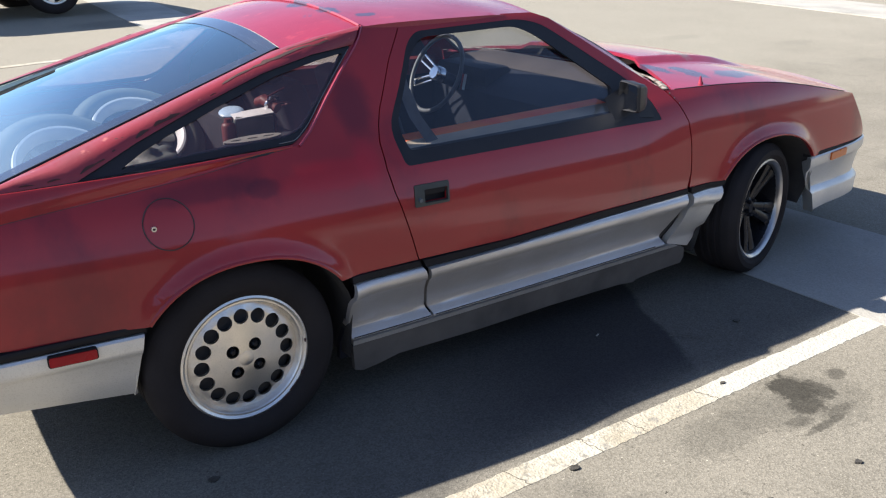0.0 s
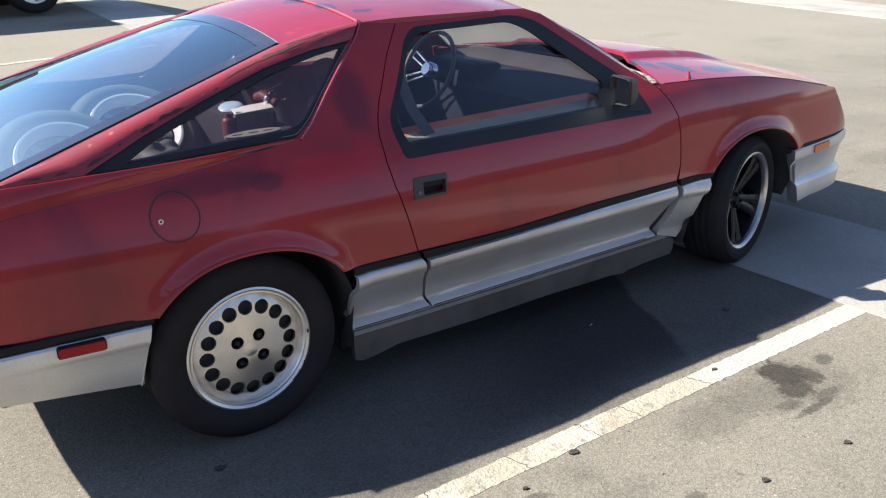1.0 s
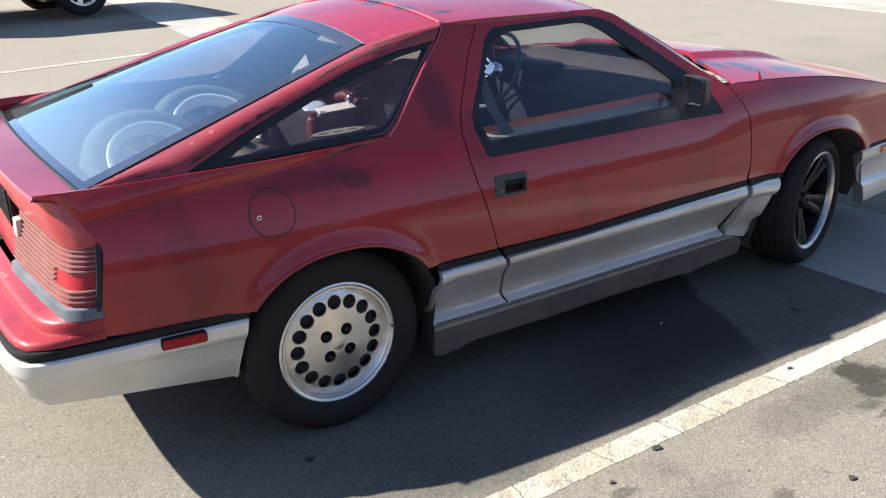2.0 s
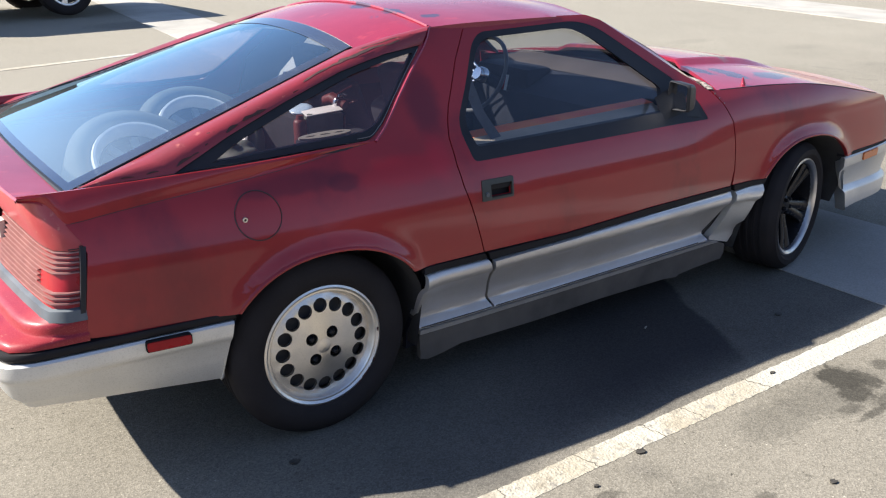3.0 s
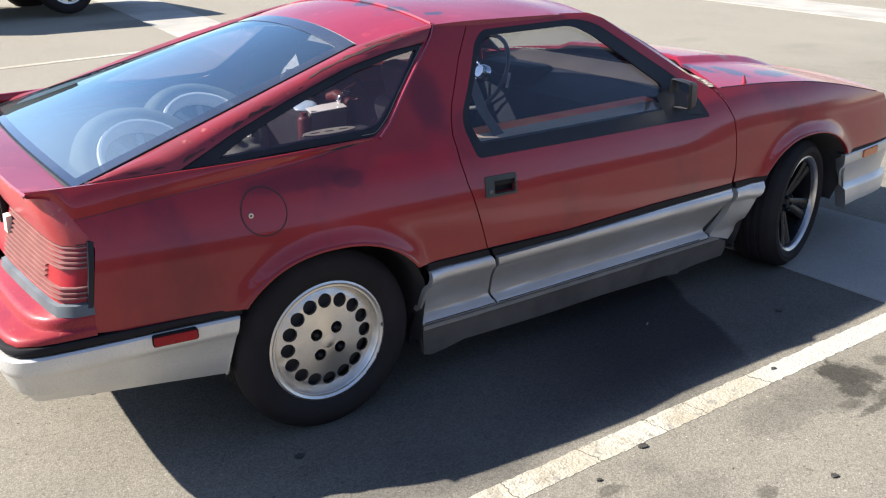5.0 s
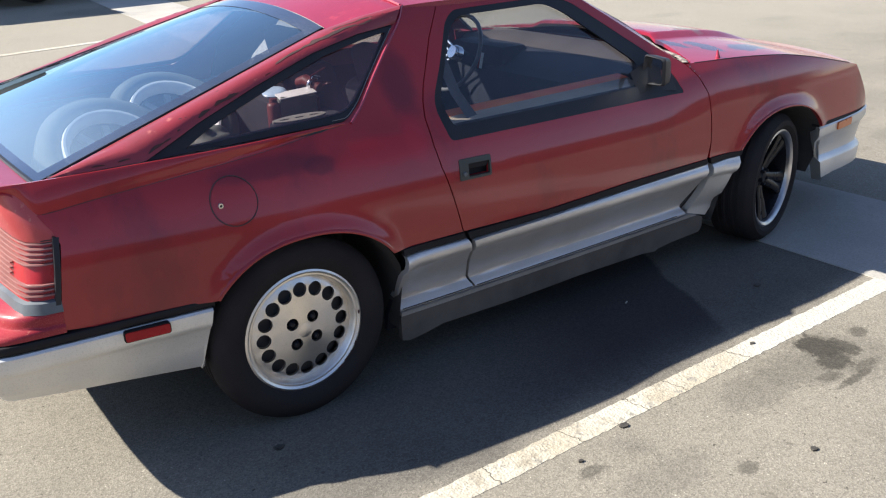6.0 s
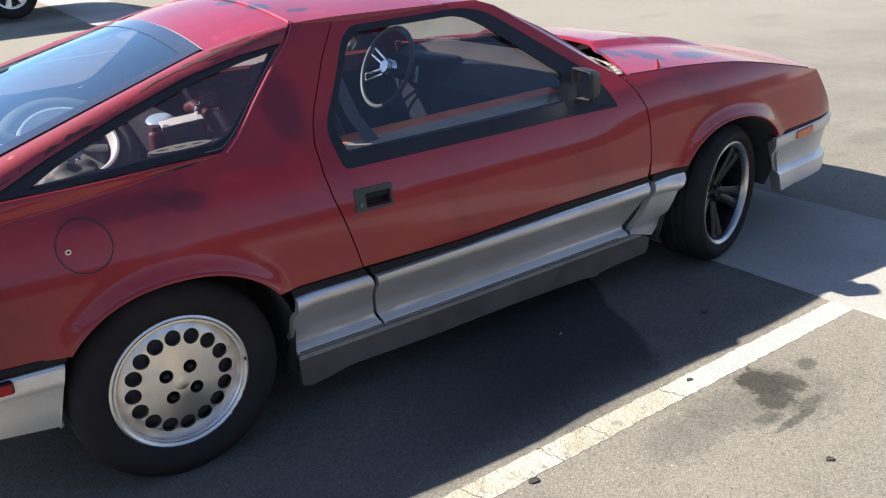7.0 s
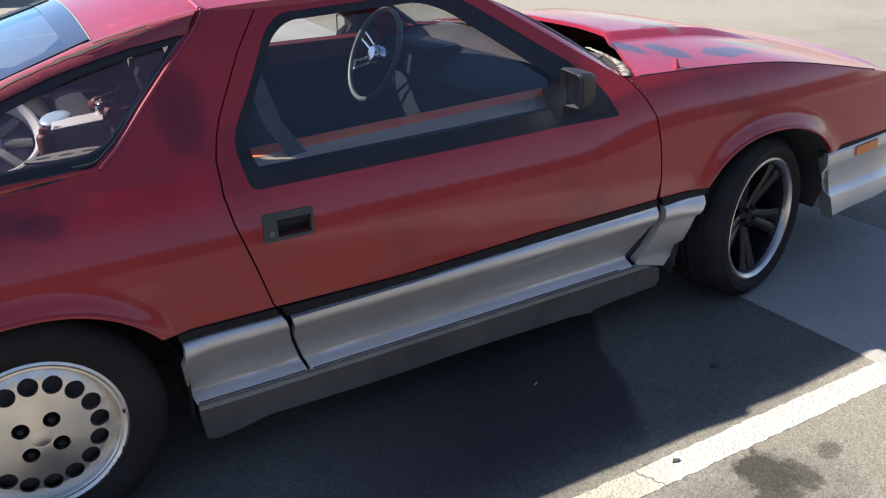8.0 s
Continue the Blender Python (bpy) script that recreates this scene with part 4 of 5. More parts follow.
for s in (1, -1):
    lamp = part("tail_lamp", loft([at_height(lamp_rows(between(P72, P57, t, -.004), s), .722 - t * .15) for t in np.linspace(0, 1, 8)]), RED_LENS, car, "wide ribbed red tail lamp")
    for k in range(11):
        t = 0.03 + k * 0.083
        pl = lamp_rows(between(P72, P57, t), s)
        if k in (5, 6, 7):
            pl = pl[4:] if s > 0 else pl[:-4]
        z = .722 - t * .15
        part("lamp_rib", sweep(pl[::-1], [(-.004, z + .0025), (.004, z + .0018), (.005, z - .0015), (-.004, z - .0025)]), SLAT, lamp)
    part("lamp_surround", sweep(lamp_rows(P57, s)[::-1], [(-.006, .580), (.006, .576), (.010, .560), (.013, .548), (-.006, .545)]), GREY_TRIM, lamp, "weathered grey lamp surround")
    part("lamp_surround", sweep(lamp_rows(P72, s)[::-1], [(-.008, .728), (.003, .727), (.004, .721), (-.008, .720)]), SEAL, lamp, "black lamp edge")
    run = lamp_rows(between(P72, P57, .35), s)
    seg = (run[-2:] if s > 0 else run[:2])[::-1]
    part("reverse_lens", sweep(seg, [(-.004, .706), (.011, .704), (.014, .655), (-.002, .652)]), WHITE_LENS, lamp, "dull white lens")
mid = lambda p: stretch(p, -.30, .30)
part("plate_panel", loft([at_height(mid(between(P72, P57, t, -.016)), .722 - t * .17) for t in np.linspace(0, 1, 4)]), PAINT_SHELF, car, "sun-burnt red panel round the plate recess")
recess = part("plate_recess", box((.02, .36, .13), (-.738, 0, .700), .006), RUBBER, car, "black plate recess")
for y in np.linspace(-.165, .165, 12):
    part("recess_rib", box((.008, .006, .115), (-.751, y, .700), .002), DARK, recess)
side("lamp_end", [(-.620, .722), (-.618, .731), (-.632, .732), (-.662, .562), (-.651, .556)], SEAL, car, .001, .012, label="black lamp end surround")
part("tail_shelf", loft([at_height(between(P57, P50, t, .004), z) for t, z in ((0, .556), (.10, .552), (.30, .546), (.40, .541), (.455, .533), (.47, .522), (.50, .515), (.58, .512), (.85, .509), (.94, .505), (.99, .498), (1, .490))]), PAINT_SHELF, car, "faded red bumper top")
RUB = along_curve(mirrored([(-.275, -.838), (-.5, -.818), (-.7, -.797), (-.79, -.785), (-.84, -.757), (-.862, -.70), (-.876, -.5), (-.886, 0)]), 70)
part("rub_strip", sweep(RUB[::-1], [(-.02, .488), (.003, .486), (.006, .480), (.006, .470), (.001, .463), (-.02, .460)]), RUBBER, car, "black rubber bumper strip")

# rear bumper
PB = along_curve(mirrored([(-.283, -.842), (-.5, -.818), (-.7, -.798), (-.79, -.786), (-.842, -.760), (-.866, -.71), (-.884, -.58), (-.898, -.35), (-.903, 0)]), 80)
rows = []
for i, (x, y) in enumerate(PB):
    a, c = Vector(PB[max(i - 1, 0)]), Vector(PB[min(i + 1, len(PB) - 1)])
    dv = (c - a).normalized()
    nv = Vector((-dv.y, dv.x))
    low = .262 + .05 * min(1, max(0, (-.283 - x) / .5))
    prof = [(-.03, .460), (.004, .461), (.010, .455), (.012, .425), (.009, .412), (.002, .405), (-.004, .395), (-.018, .345), (-.034, low + .02), (-.046, low), (-.07, low - .004), (-.08, .44)]
    lean = .22 if i == 0 or i == len(PB) - 1 else 0
    rows.append([(x + nv.x * o - lean * (.46 - z), y + nv.y * o, z) for o, z in prof])
rear_bumper = part("rear_bumper", loft(rows, True, True), SILVER, car, "silver painted rear bumper cover")
for s in (1, -1):
    mk = rounded([(-.524, .4265), (-.404, .4265), (-.404, .4585), (-.524, .4585)], .008)
    bm = sheet(mk, lambda x, z: Vector((x, -(PLAN(x) + .020), z)), .02, in_side, .05)
    part("marker_bezel", bm if s > 0 else flip(bm), RUBBER, rear_bumper)
    mk = rounded([(-.521, .429), (-.407, .429), (-.407, .455), (-.521, .455)], .006)
    bm = sheet(mk, lambda x, z: Vector((x, -(PLAN(x) + .023), z)), .006, in_side, .05)
    part("side_marker", bm if s > 0 else flip(bm), MARKER_LENS, rear_bumper, "red side marker lamp")

# lower silver cladding, rub strips and skirts
STEP_OUT = pchip(((.10, -.002), (.16, .004), (.222, .012), (.227, .014), (.229, .004), (.233, .004), (.235, .016), (.240, .016), (.246, .010), (.262, -.018), (.275, -.026), (.33, -.020), (.395, -.002),
                  (.402, .004), (.410, .013), (.425, .016), (.446, .012), (.456, .002), (.46, .0)))
CUTS = (.11, .16, .20, .222, .227, .229, .233, .235, .240, .246, .254, .262, .275, .30, .33, .36, .395, .402, .410, .425, .436, .446, .452)


def clad(x, z):
    return STEP_OUT(z) + .006


side("quarter_cladding", [(.342, .455), (.592, .453), (.600, .44), (.624, .35), (.662, .245), (.664, .2285), (.362, .2285), (.345, .30), (.334, .38)], CLADDING, car, clad, .02, True, "silver lower quarter cladding", CUTS, .05, .4)
side("door_cladding", [(.616, .444), (.95, .447), (1.39, .457), (1.874, .464), (1.872, .44), (1.860, .36), (1.836, .295), (1.828, .265), (1.838, .240), (1.825, .2285), (.674, .2285), (.672, .245), (.632, .36)], CLADDING, car, clad, .02, True,
     "silver lower door cladding with scooped front end", CUTS, .05, .4)
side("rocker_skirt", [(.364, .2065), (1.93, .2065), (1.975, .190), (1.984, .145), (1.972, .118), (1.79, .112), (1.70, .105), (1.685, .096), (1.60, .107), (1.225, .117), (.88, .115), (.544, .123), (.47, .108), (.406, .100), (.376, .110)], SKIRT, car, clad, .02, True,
     "dirty side skirt with ragged lower edge, grey darkened as it faces down", CUTS, .05, .4)
side("sill_lip", [(.364, .2262), (1.868, .2262), (1.930, .2085), (.366, .2085)], SILL_LIP, car, lambda x, z: clad(x, z) + .001, .02, True, "dull silver lip along the sill", (.212, .222), .05, .4)
side("fender_cladding", [(1.905, .457), (2.062, .470), (2.062, .450), (2.040, .392), (2.034, .31), (2.028, .225), (2.000, .192), (1.872, .2285), (1.868, .240), (1.882, .27), (1.899, .34), (1.906, .42)], SILVER, car, lambda x, z: .006 + (max(0, STEP_OUT(z)) if z > .40 else 0), .03, True,
     "silver fender cladding behind the wheel", (.402, .41, .425, .446, .25), .03, .03)
side("scoop_pocket", [(1.870, .45), (1.912, .45), (1.910, .24), (1.82, .24), (1.80, .28)], DARK, car, -.03, .02)
for name, pl in (("quarter", [(.334, .481), (.579, .478), (.590, .458), (.336, .460)]), ("door", [(.596, .476), (.95, .472), (1.39, .486), (1.872, .486), (1.874, .468), (1.39, .462), (.95, .452), (.606, .450)]),
                 ("fender", [(1.892, .488), (2.080, .490), (2.072, .474), (1.900, .462)])):
    side("rub_strip", pl, RUBBER, car, .006, .02)

for s in (1, -1):
    for x0, x1 in ((.366, .660), (.680, 1.778)):
        part("ledge_line", tube([(x, -s * (width(x, .240) + clad(x, .240) - .0005), .2395) for x in np.linspace(x0, x1, 12)], .0022, 6), DARK, car, "thin dark line along the cladding ledge")
    part("spoiler_seam", tube([(x, -s * (width(x, LOW(x)) + .0002), LOW(x) - .001) for x in np.linspace(-.64, .20, 24)], .0010, 6), DARK, car, "fine dark seam under the spoiler end")

# front bumper
ARCH_EDGE = pchip(((.15, .118), (.20, .115), (.24, .108), (.33, .050), (.43, 0), (.60, 0)))
RUBF = along_curve(mirrored([(2.712, -.872), (2.93, -.862), (3.12, -.845), (3.235, -.817), (3.31, -.765), (3.36, -.66), (3.41, -.4), (3.43, 0)]), 60)
part("rub_strip", sweep(RUBF, [(-.03, .506), (.004, .504), (.007, .497), (.006, .486), (-.03, .484)]), RUBBER, car, "black rubber bumper strip")
rows = []
for i, (x, y) in enumerate(RUBF):
    a, c = Vector(RUBF[max(i - 1, 0)]), Vector(RUBF[min(i + 1, len(RUBF) - 1)])
    dv = (c - a).normalized()
    nv = Vector((-dv.y, dv.x)) * (1 if True else 0)
    nv = -nv if nv.dot(Vector((x - 2.4, y))) < 0 else nv
    z0 = .484 + .02 * max(0, min(1, (x - 2.7) / .5))
    prof = [(-.04, z0), (.004, z0), (.012, z0 - .008), (.013, z0 - .045), (.008, z0 - .055), (-.004, z0 - .075), (-.018, .345), (-.018, .328), (.003, .308), (.006, .298), (.001, .226), (-.010, .216), (-.05, .216), (-.07, .45)]
    if i in (0, len(RUBF) - 1):
        prof = [(-.004, z0)] + prof[1:-2] + [(-.016, .218), (-.006, .45)]
    lean = -.09 if i == 0 or i == len(RUBF) - 1 else 0
    rows.append([(max(x + nv.x * o, 2.702 + ARCH_EDGE(z)), y + nv.y * o, z - (.02 * max(0, 1 - (x - 2.7) / .25) if z < .24 else 0)) for o, z in prof])
front_bumper = part("front_bumper", loft(rows, True, True), SILVER, car, "silver painted front bumper with lower lip")
for s in (1, -1):
    mk = rounded([(2.880, .446), (3.02, .452), (3.02, .488), (2.880, .482)], .006)
    bm = sheet(mk, lambda x, z: Vector((x, -(PLAN(x) + .018), z)), .02, in_side, .05)
    part("side_marker", bm if s > 0 else flip(bm), AMBER_LENS, front_bumper, "amber side marker lamp")

# hood, cowl, nose
HOOD_W = lambda x: width(x, FENDER_TOP(x)) - .002


def hood_z(x, y):
    w = max(.2, HOOD_W(min(x, 3.06)))
    u = min(1.0, abs(y) / w)
    bulge = .024 * (1 - min(1, max(0, (abs(y) - .36) / .045))) * min(1, max(0, (2.95 - x) / .35)) * min(1, max(0, (x - 1.98) / .12))
    nose = -.10 * max(0, (x - 3.06)) ** 1.0
    return FENDER_TOP(min(x, 3.06)) + .052 * (1 - u ** 2.4) + bulge + nose + .0


hl = [(x, -HOOD_W(x) + .004) for x in np.linspace(1.845, 3.055, 18)]
rear = [(1.868, -.740), (1.905, -.675), (1.965, -.575), (2.035, -.46), (2.080, -.34), (2.098, -.18), (2.10, 0)]
hp = [(x, -y) for x, y in rear] + rear[-2::-1] + hl + [(3.12, -.72), (3.18, -.55), (3.23, -.3), (3.245, 0)] + [(3.23, .3), (3.18, .55), (3.12, .72)] + [(x, -y) for x, y in hl[::-1]]
top("hood", hp, hood_z, PAINT_TOP, car, .015, "sun-faded red hood with bare grey patches", .05, (-.405, -.395, -.37, -.36, .36, .37, .395, .405))
for s in (1, -1):
    part("hood_vent", loft([[(x, -s * (.325 + k), hood_z(x, .3) + .0025) for k in (0, .012)] for x in np.linspace(2.27, 2.46, 8)]), DARK, car, "dark slot in the hood bulge")
n1 = along_curve(mirrored([(3.058, -.80), (3.12, -.722), (3.18, -.55), (3.23, -.3), (3.247, 0)]), 30)
n2 = along_curve(mirrored([(3.25, -.812), (3.31, -.755), (3.36, -.65), (3.41, -.4), (3.43, 0)]), 30)
part("nose_panel", loft([[(x, y, hood_z(x, y) - .006) for x, y in n1], [(x + .03, y, .69) for x, y in n1], at_height(between(n1, n2, .6), .60), at_height(n2, .503), at_height(between(n2, n1, .15), .46)]), PAINT, car, "red nose panel")

# windscreen and cowl
wt = [(1.385 + .035 * (1 - (v * v)), v * .525, roof_z(1.385, 0) - .055 * abs(v) ** 2.1 - .008) for v in np.linspace(-1, 1, 17)]
wb = [(1.85 + .12 * (1 - v * v), v * .655, .874 + .020 * (1 - v * v)) for v in np.linspace(-1, 1, 17)]
ws = part("windscreen", loft([[Vector(a) * (1 - t) + Vector(c) * t + Vector((0, 0, .02 * math.sin(math.pi * t))) for a, c in zip(wt, wb)] for t in np.linspace(0, 1, 10)]), GLASS, car, "tinted windscreen")
for s in (0, -1):
    part("screen_moulding", tube([Vector(wt[s]) * (1 - t) + Vector(wb[s]) * t + Vector((0, 0, .022 * math.sin(math.pi * t) + .002)) for t in np.linspace(0, 1, 10)], .007, 6), BEAD, ws, "worn pale screen moulding")
    rows = []
    sg = -1 if s == 0 else 1
    for t in np.linspace(0, 1, 9):
        inner = Vector(wt[s]) * (1 - t) + Vector(wb[s]) * t + Vector((0, 0, .02 * math.sin(math.pi * t)))
        xo = 1.375 + t * (1.80 - 1.375)
        zo = 1.160 + t * (.872 - 1.160)
        outer = Vector((xo, sg * width(xo, zo), zo))
        rows.append([outer, (outer + inner) / 2 + Vector((0, sg * .006, .008)), inner])
    part("screen_pillar", loft(rows), PAINT, car, "red windscreen pillar")
part("cowl_panel", loft([[(x + .0, y * 1.0, z - .012) for x, y, z in wb], [(x + .05, y * 1.06, z - .045) for x, y, z in wb], [(x + .12, y * 1.12, z - .07) for x, y, z in wb], [(x + .22, y * 1.12, z - .07) for x, y, z in wb]]), DARK, car, "dark recessed cowl")
SEALANT = material("crumbling_sealant", (0.30, 0.27, 0.235), .95, 0, (.11, .085, .07), 40, (.4, .6), .6, 90)
for s in (1, -1):
    rows = []
    for k in range(41):
        t = k / 40
        p = Vector((1.815, .765, .879)).lerp(Vector((1.955, .40, .901)), t) + Vector((.022, .028, .001)) * math.sin(math.pi * t)
        w = (.020 - .013 * t) * (.75 + 1.0 * noise.noise((k * .8, 3.1, s * 2.0)))
        h = .001 + .006 * abs(noise.noise((k * 1.3, 8.0, s)))
        rows.append([(p.x - w, -s * (p.y - w * .5), p.z), (p.x - w * .4, -s * p.y, p.z + h), (p.x + w * .5, -s * (p.y + w * .4), p.z + h * .8), (p.x + w, -s * (p.y + w * .6), p.z - .006)])
    part("cowl_edge", loft(rows), SEALANT, car, "crumbling pale sealant along the cowl", 60)

# liners behind the panel gaps, floor, wheel wells
side("door_liner", [(.345, .14), (2.02, .14), (2.02, .80), (1.80, .80), (1.72, .768), (.34, .768), (.36, .48)], TRIM_IN, car, -.040, .02, True, "", (), .1, .1)
side("pillar_liner", [(.42, .765), (.58, .765), (.60, .88), (.68, 1.0), (.76, 1.13), (.78, 1.165), (.60, 1.165), (.50, 1.05), (.42, .96)], TRIM_IN, car, -.032, .015, True, "dark inner pillar trim", (), .1, .1)
part("floor_pan", join(box((3.6, 1.06, .05), (1.15, 0, .20), .01), box((1.66, 1.50, .05), (1.2, 0, .19), .01), box((.45, 1.3, .03), (-.56, 0, .34), .01)), DARK, car, "dark underbody")
part("engine_bay", box((.98, 1.02, .50), (2.60, 0, .48), .05), DARK, car)
part("cargo_floor", box((1.15, 1.12, .03), (-.10, 0, .54), .005), TRIM_IN, car, "dark cargo floor")
part("tail_bulkhead", box((.03, 1.40, .32), (-.645, 0, .66), .005), TRIM_IN, car)
for i in (0, 1):
    for s in (1, -1):
        pts = arch(i, (.31, .16)[i], (.17, .24)[i], 24)
        rows = [[(x, -s * (width(x, max(z, .3)) - .014), z) for x, z in pts], [(x, -s * .50, z + .0) for x, z in pts]]
        bm = loft(rows)
        inner = [bm.verts.new((x, -s * .50, z)) for x, z in pts]
        bm.faces.new(inner)
        part("wheel_well", bm, DARK, car, "black wheel well liner")
for s in (1, -1):
    part("cargo_side", loft([[(x, -s * (width(x, .84) - .06), .80), (x, -s * .56, .80), (x, -s * .55, .55)] for x in np.linspace(-.62, .52, 8)]), TRIM_IN, car, "dark cargo side trim")
hl2 = [(x, -EDGE_W(x) + .02) for x in np.linspace(.335, 1.36, 10)]
top("headliner", hl2 + [(x, -y) for x, y in hl2[::-1]], lambda x, y: roof_z(x, y) - .03, GREY_IN, car, .008, "grey headliner")

# door furniture
ring(rounded([(.578, .652), (.709, .650), (.717, .716), (.586, .718)], .006), POCKET, "door_handle", HANDLE, car, .003, .010, "black flush door handle")
handles = [o for o in car.children if o.name.startswith("door_handle")]
for s, handle in zip((1, -1), handles):
    bm = sheet([(.600, .645), (.715, .645), (.720, .715), (.600, .715)], lambda x, z: Vector((x, -(width(x, z) - .024), z)), .004, in_side, .05)
    part("pocket", bm if s > 0 else flip(bm), RUBBER, handle, "dark hollow behind the handle")
    bm = sheet(rounded([(.622, .683), (.702, .681), (.705, .697), (.625, .699)], .003), lambda x, z: Vector((x, -(width(x, z) - .004 + .3 * (z - .69)), z)), .006, in_side, .05)
    part("paddle", bm if s > 0 else flip(bm), RUBBER, handle)
    bm = lathe([(0, -.002), (.007, -.002), (.008, .004)], 14)
    part("lock", moved(bm, pose(.600, -s * (width(.600, .672) + .005), .672)), GREY_TRIM, handle, "worn key lock")

# bare chips along the door's front edge
for x, z, r in ((1.822, .862, .005), (1.835, .845, .004), (1.850, .825, .0035)):
    bm = bmesh.new()
    bm.faces.new([bm.verts.new((x + r * (1 + .4 * math.sin(5 * a)) * math.cos(a), -(width(x, z) + .0012), z + r * math.sin(a))) for a in np.linspace(0, 2 * math.pi, 9, endpoint=False)])
    part("paint_chip", bm, BEAD, car, "pale chip in the paint")

# fuel flap
fl = [(-.171 + .063 * math.cos(a), .737 + .062 * math.sin(a)) for a in np.linspace(0, 2 * math.pi, 40, endpoint=False)]
flap = side("fuel_flap", fl, PAINT, car, .0015, .006, False, "round red fuel flap", (), .03, .03)
part("flap_gap", tube([(x, -(width(x, z) + .0008), z) for x, z in [(-.171 + .066 * math.cos(a), .737 + .065 * math.sin(a)) for a in np.linspace(0, 2 * math.pi, 49)]], .0014, 6), DARK, flap, "dark gap round the flap")
lock = part("lock", moved(lathe([(.0034, -.001), (.0040, -.003), (.0070, -.003), (.0080, .0), (.0080, .004)], 18), pose(-.211, -(width(-.211, .733) + .002), .733)), ALLOY, flap, "chrome key lock")
part("keyhole", moved(lathe([(0, -.0012), (.0038, -.0012), (.0038, .003)], 14), pose(-.211, -(width(-.211, .733) + .002), .733)), DARK, flap)

# mirrors: the glass is set back in its shell and turned to the driver
for s in (1, -1):
    sec = lambda x, k, inset=0: [(x, -s * y, z) for y, z in rounded([(.762 + .02 * k + inset, .828 + .012 * k + inset), (.866 - .03 * k - inset, .832 + .014 * k + inset), (.862 - .03 * k - inset, .931 - .016 * k - inset), (.770 + .02 * k + inset, .939 - .016 * k - inset)], .012, 4)]
    mirror = part("door_mirror", loft([sec(1.590, 0, .006), sec(1.553, 0, .004), sec(1.550, 0, .002), sec(1.552, 0), sec(1.56, -.15), sec(1.60, .2), sec(1.635, 1.0), sec(1.65, 1.9)], True, True), SEAL, car, "black door mirror housing")
    slope = math.tan(radians(11))
    g2 = [(1.554 + (.858 - y) * slope, -s * y, z) for y, z in rounded([(.768, .8345), (.859, .838), (.855, .9255), (.776, .9325)], .010, 4)]
    bm = bmesh.new()
    bm.faces.new([bm.verts.new(p) for p in g2])
    part("mirror_glass", bm, MIRROR, mirror, "mirror glass")
    part("mirror_foot", loft([[(1.50, -s * (width(1.50, .80) + .002), .790), (1.50, -s * (width(1.5, .87)), .875)], [(1.60, -s * (.80), .800), (1.60, -s * .765, .925)], [(1.70, -s * (width(1.70, .79) + .006), .790), (1.70, -s * (width(1.70, .84) + .002), .842)]]), SEAL, mirror)
# antenna stub
part("antenna_base", join(tube([(2.035, -.755, .862), (2.037, -.757, .878), (2.034, -.755, .905)], [.014, .010, .003], 10), tube([(2.03, -.755, .858), (2.031, -.755, .868)], [.02, .014], 12)), PAINT_TOP, car, "broken antenna stub")
part("hood_seam", tube([(x, -HOOD_W(x) + .003, FENDER_TOP(x) + .002) for x in np.linspace(1.86, 2.99, 20)], .0022, 5), DARK, car, "dark hood shut line")

# wheels


def tyre(R, r, half, mat_parent, name="tyre", mat=None):
    """A tyre round the y axis with shoulders, bulging walls and tread grooves."""
    prof = [(r, -half * .80), (r + .012, -half * .93), (r + (R - r) * .35, -half * 1.02), (r + (R - r) * .62, -half * 1.0), (R - .022, -half * .92), (R - .006, -half * .80), (R - .001, -half * .68)]
    for k in range(5):
        c = (-.62 + k * .31) * half
        if k in (1, 2, 3):
            prof += [(R, c - .012), (R - .007, c - .008), (R - .007, c + .008), (R, c + .012)]
    prof += [(R - .001, half * .68), (R - .006, half * .80), (R - .022, half * .92), (r + (R - r) * .5, half * 1.0), (r, half * .8)]
    return part(name, lathe(prof, 64), mat or TYRE, mat_parent, "worn black tyre")


def disc_with_holes(holes, R, place, thick):
    bm = bmesh.new()
    edges = []
    for cx, cz, rr, n in [(0, 0, R, 64)] + holes:
        vs = [bm.verts.new((cx + rr * math.cos(2 * math.pi * k / n), cz + rr * math.sin(2 * math.pi * k / n), 0)) for k in range(n)]
        edges += [bm.edges.new((vs[i - 1], vs[i])) for i in range(n)]
    bmesh.ops.triangle_fill(bm, use_beauty=True, edges=edges, normal=(0, 0, 1))
    for v in bm.verts:
        v.co = place(v.co.x, v.co.y)
    for v in bmesh.ops.extrude_face_region(bm, geom=bm.faces[:])["geom"]:
        if isinstance(v, bmesh.types.BMVert):
            v.co.y += thick
    return bm


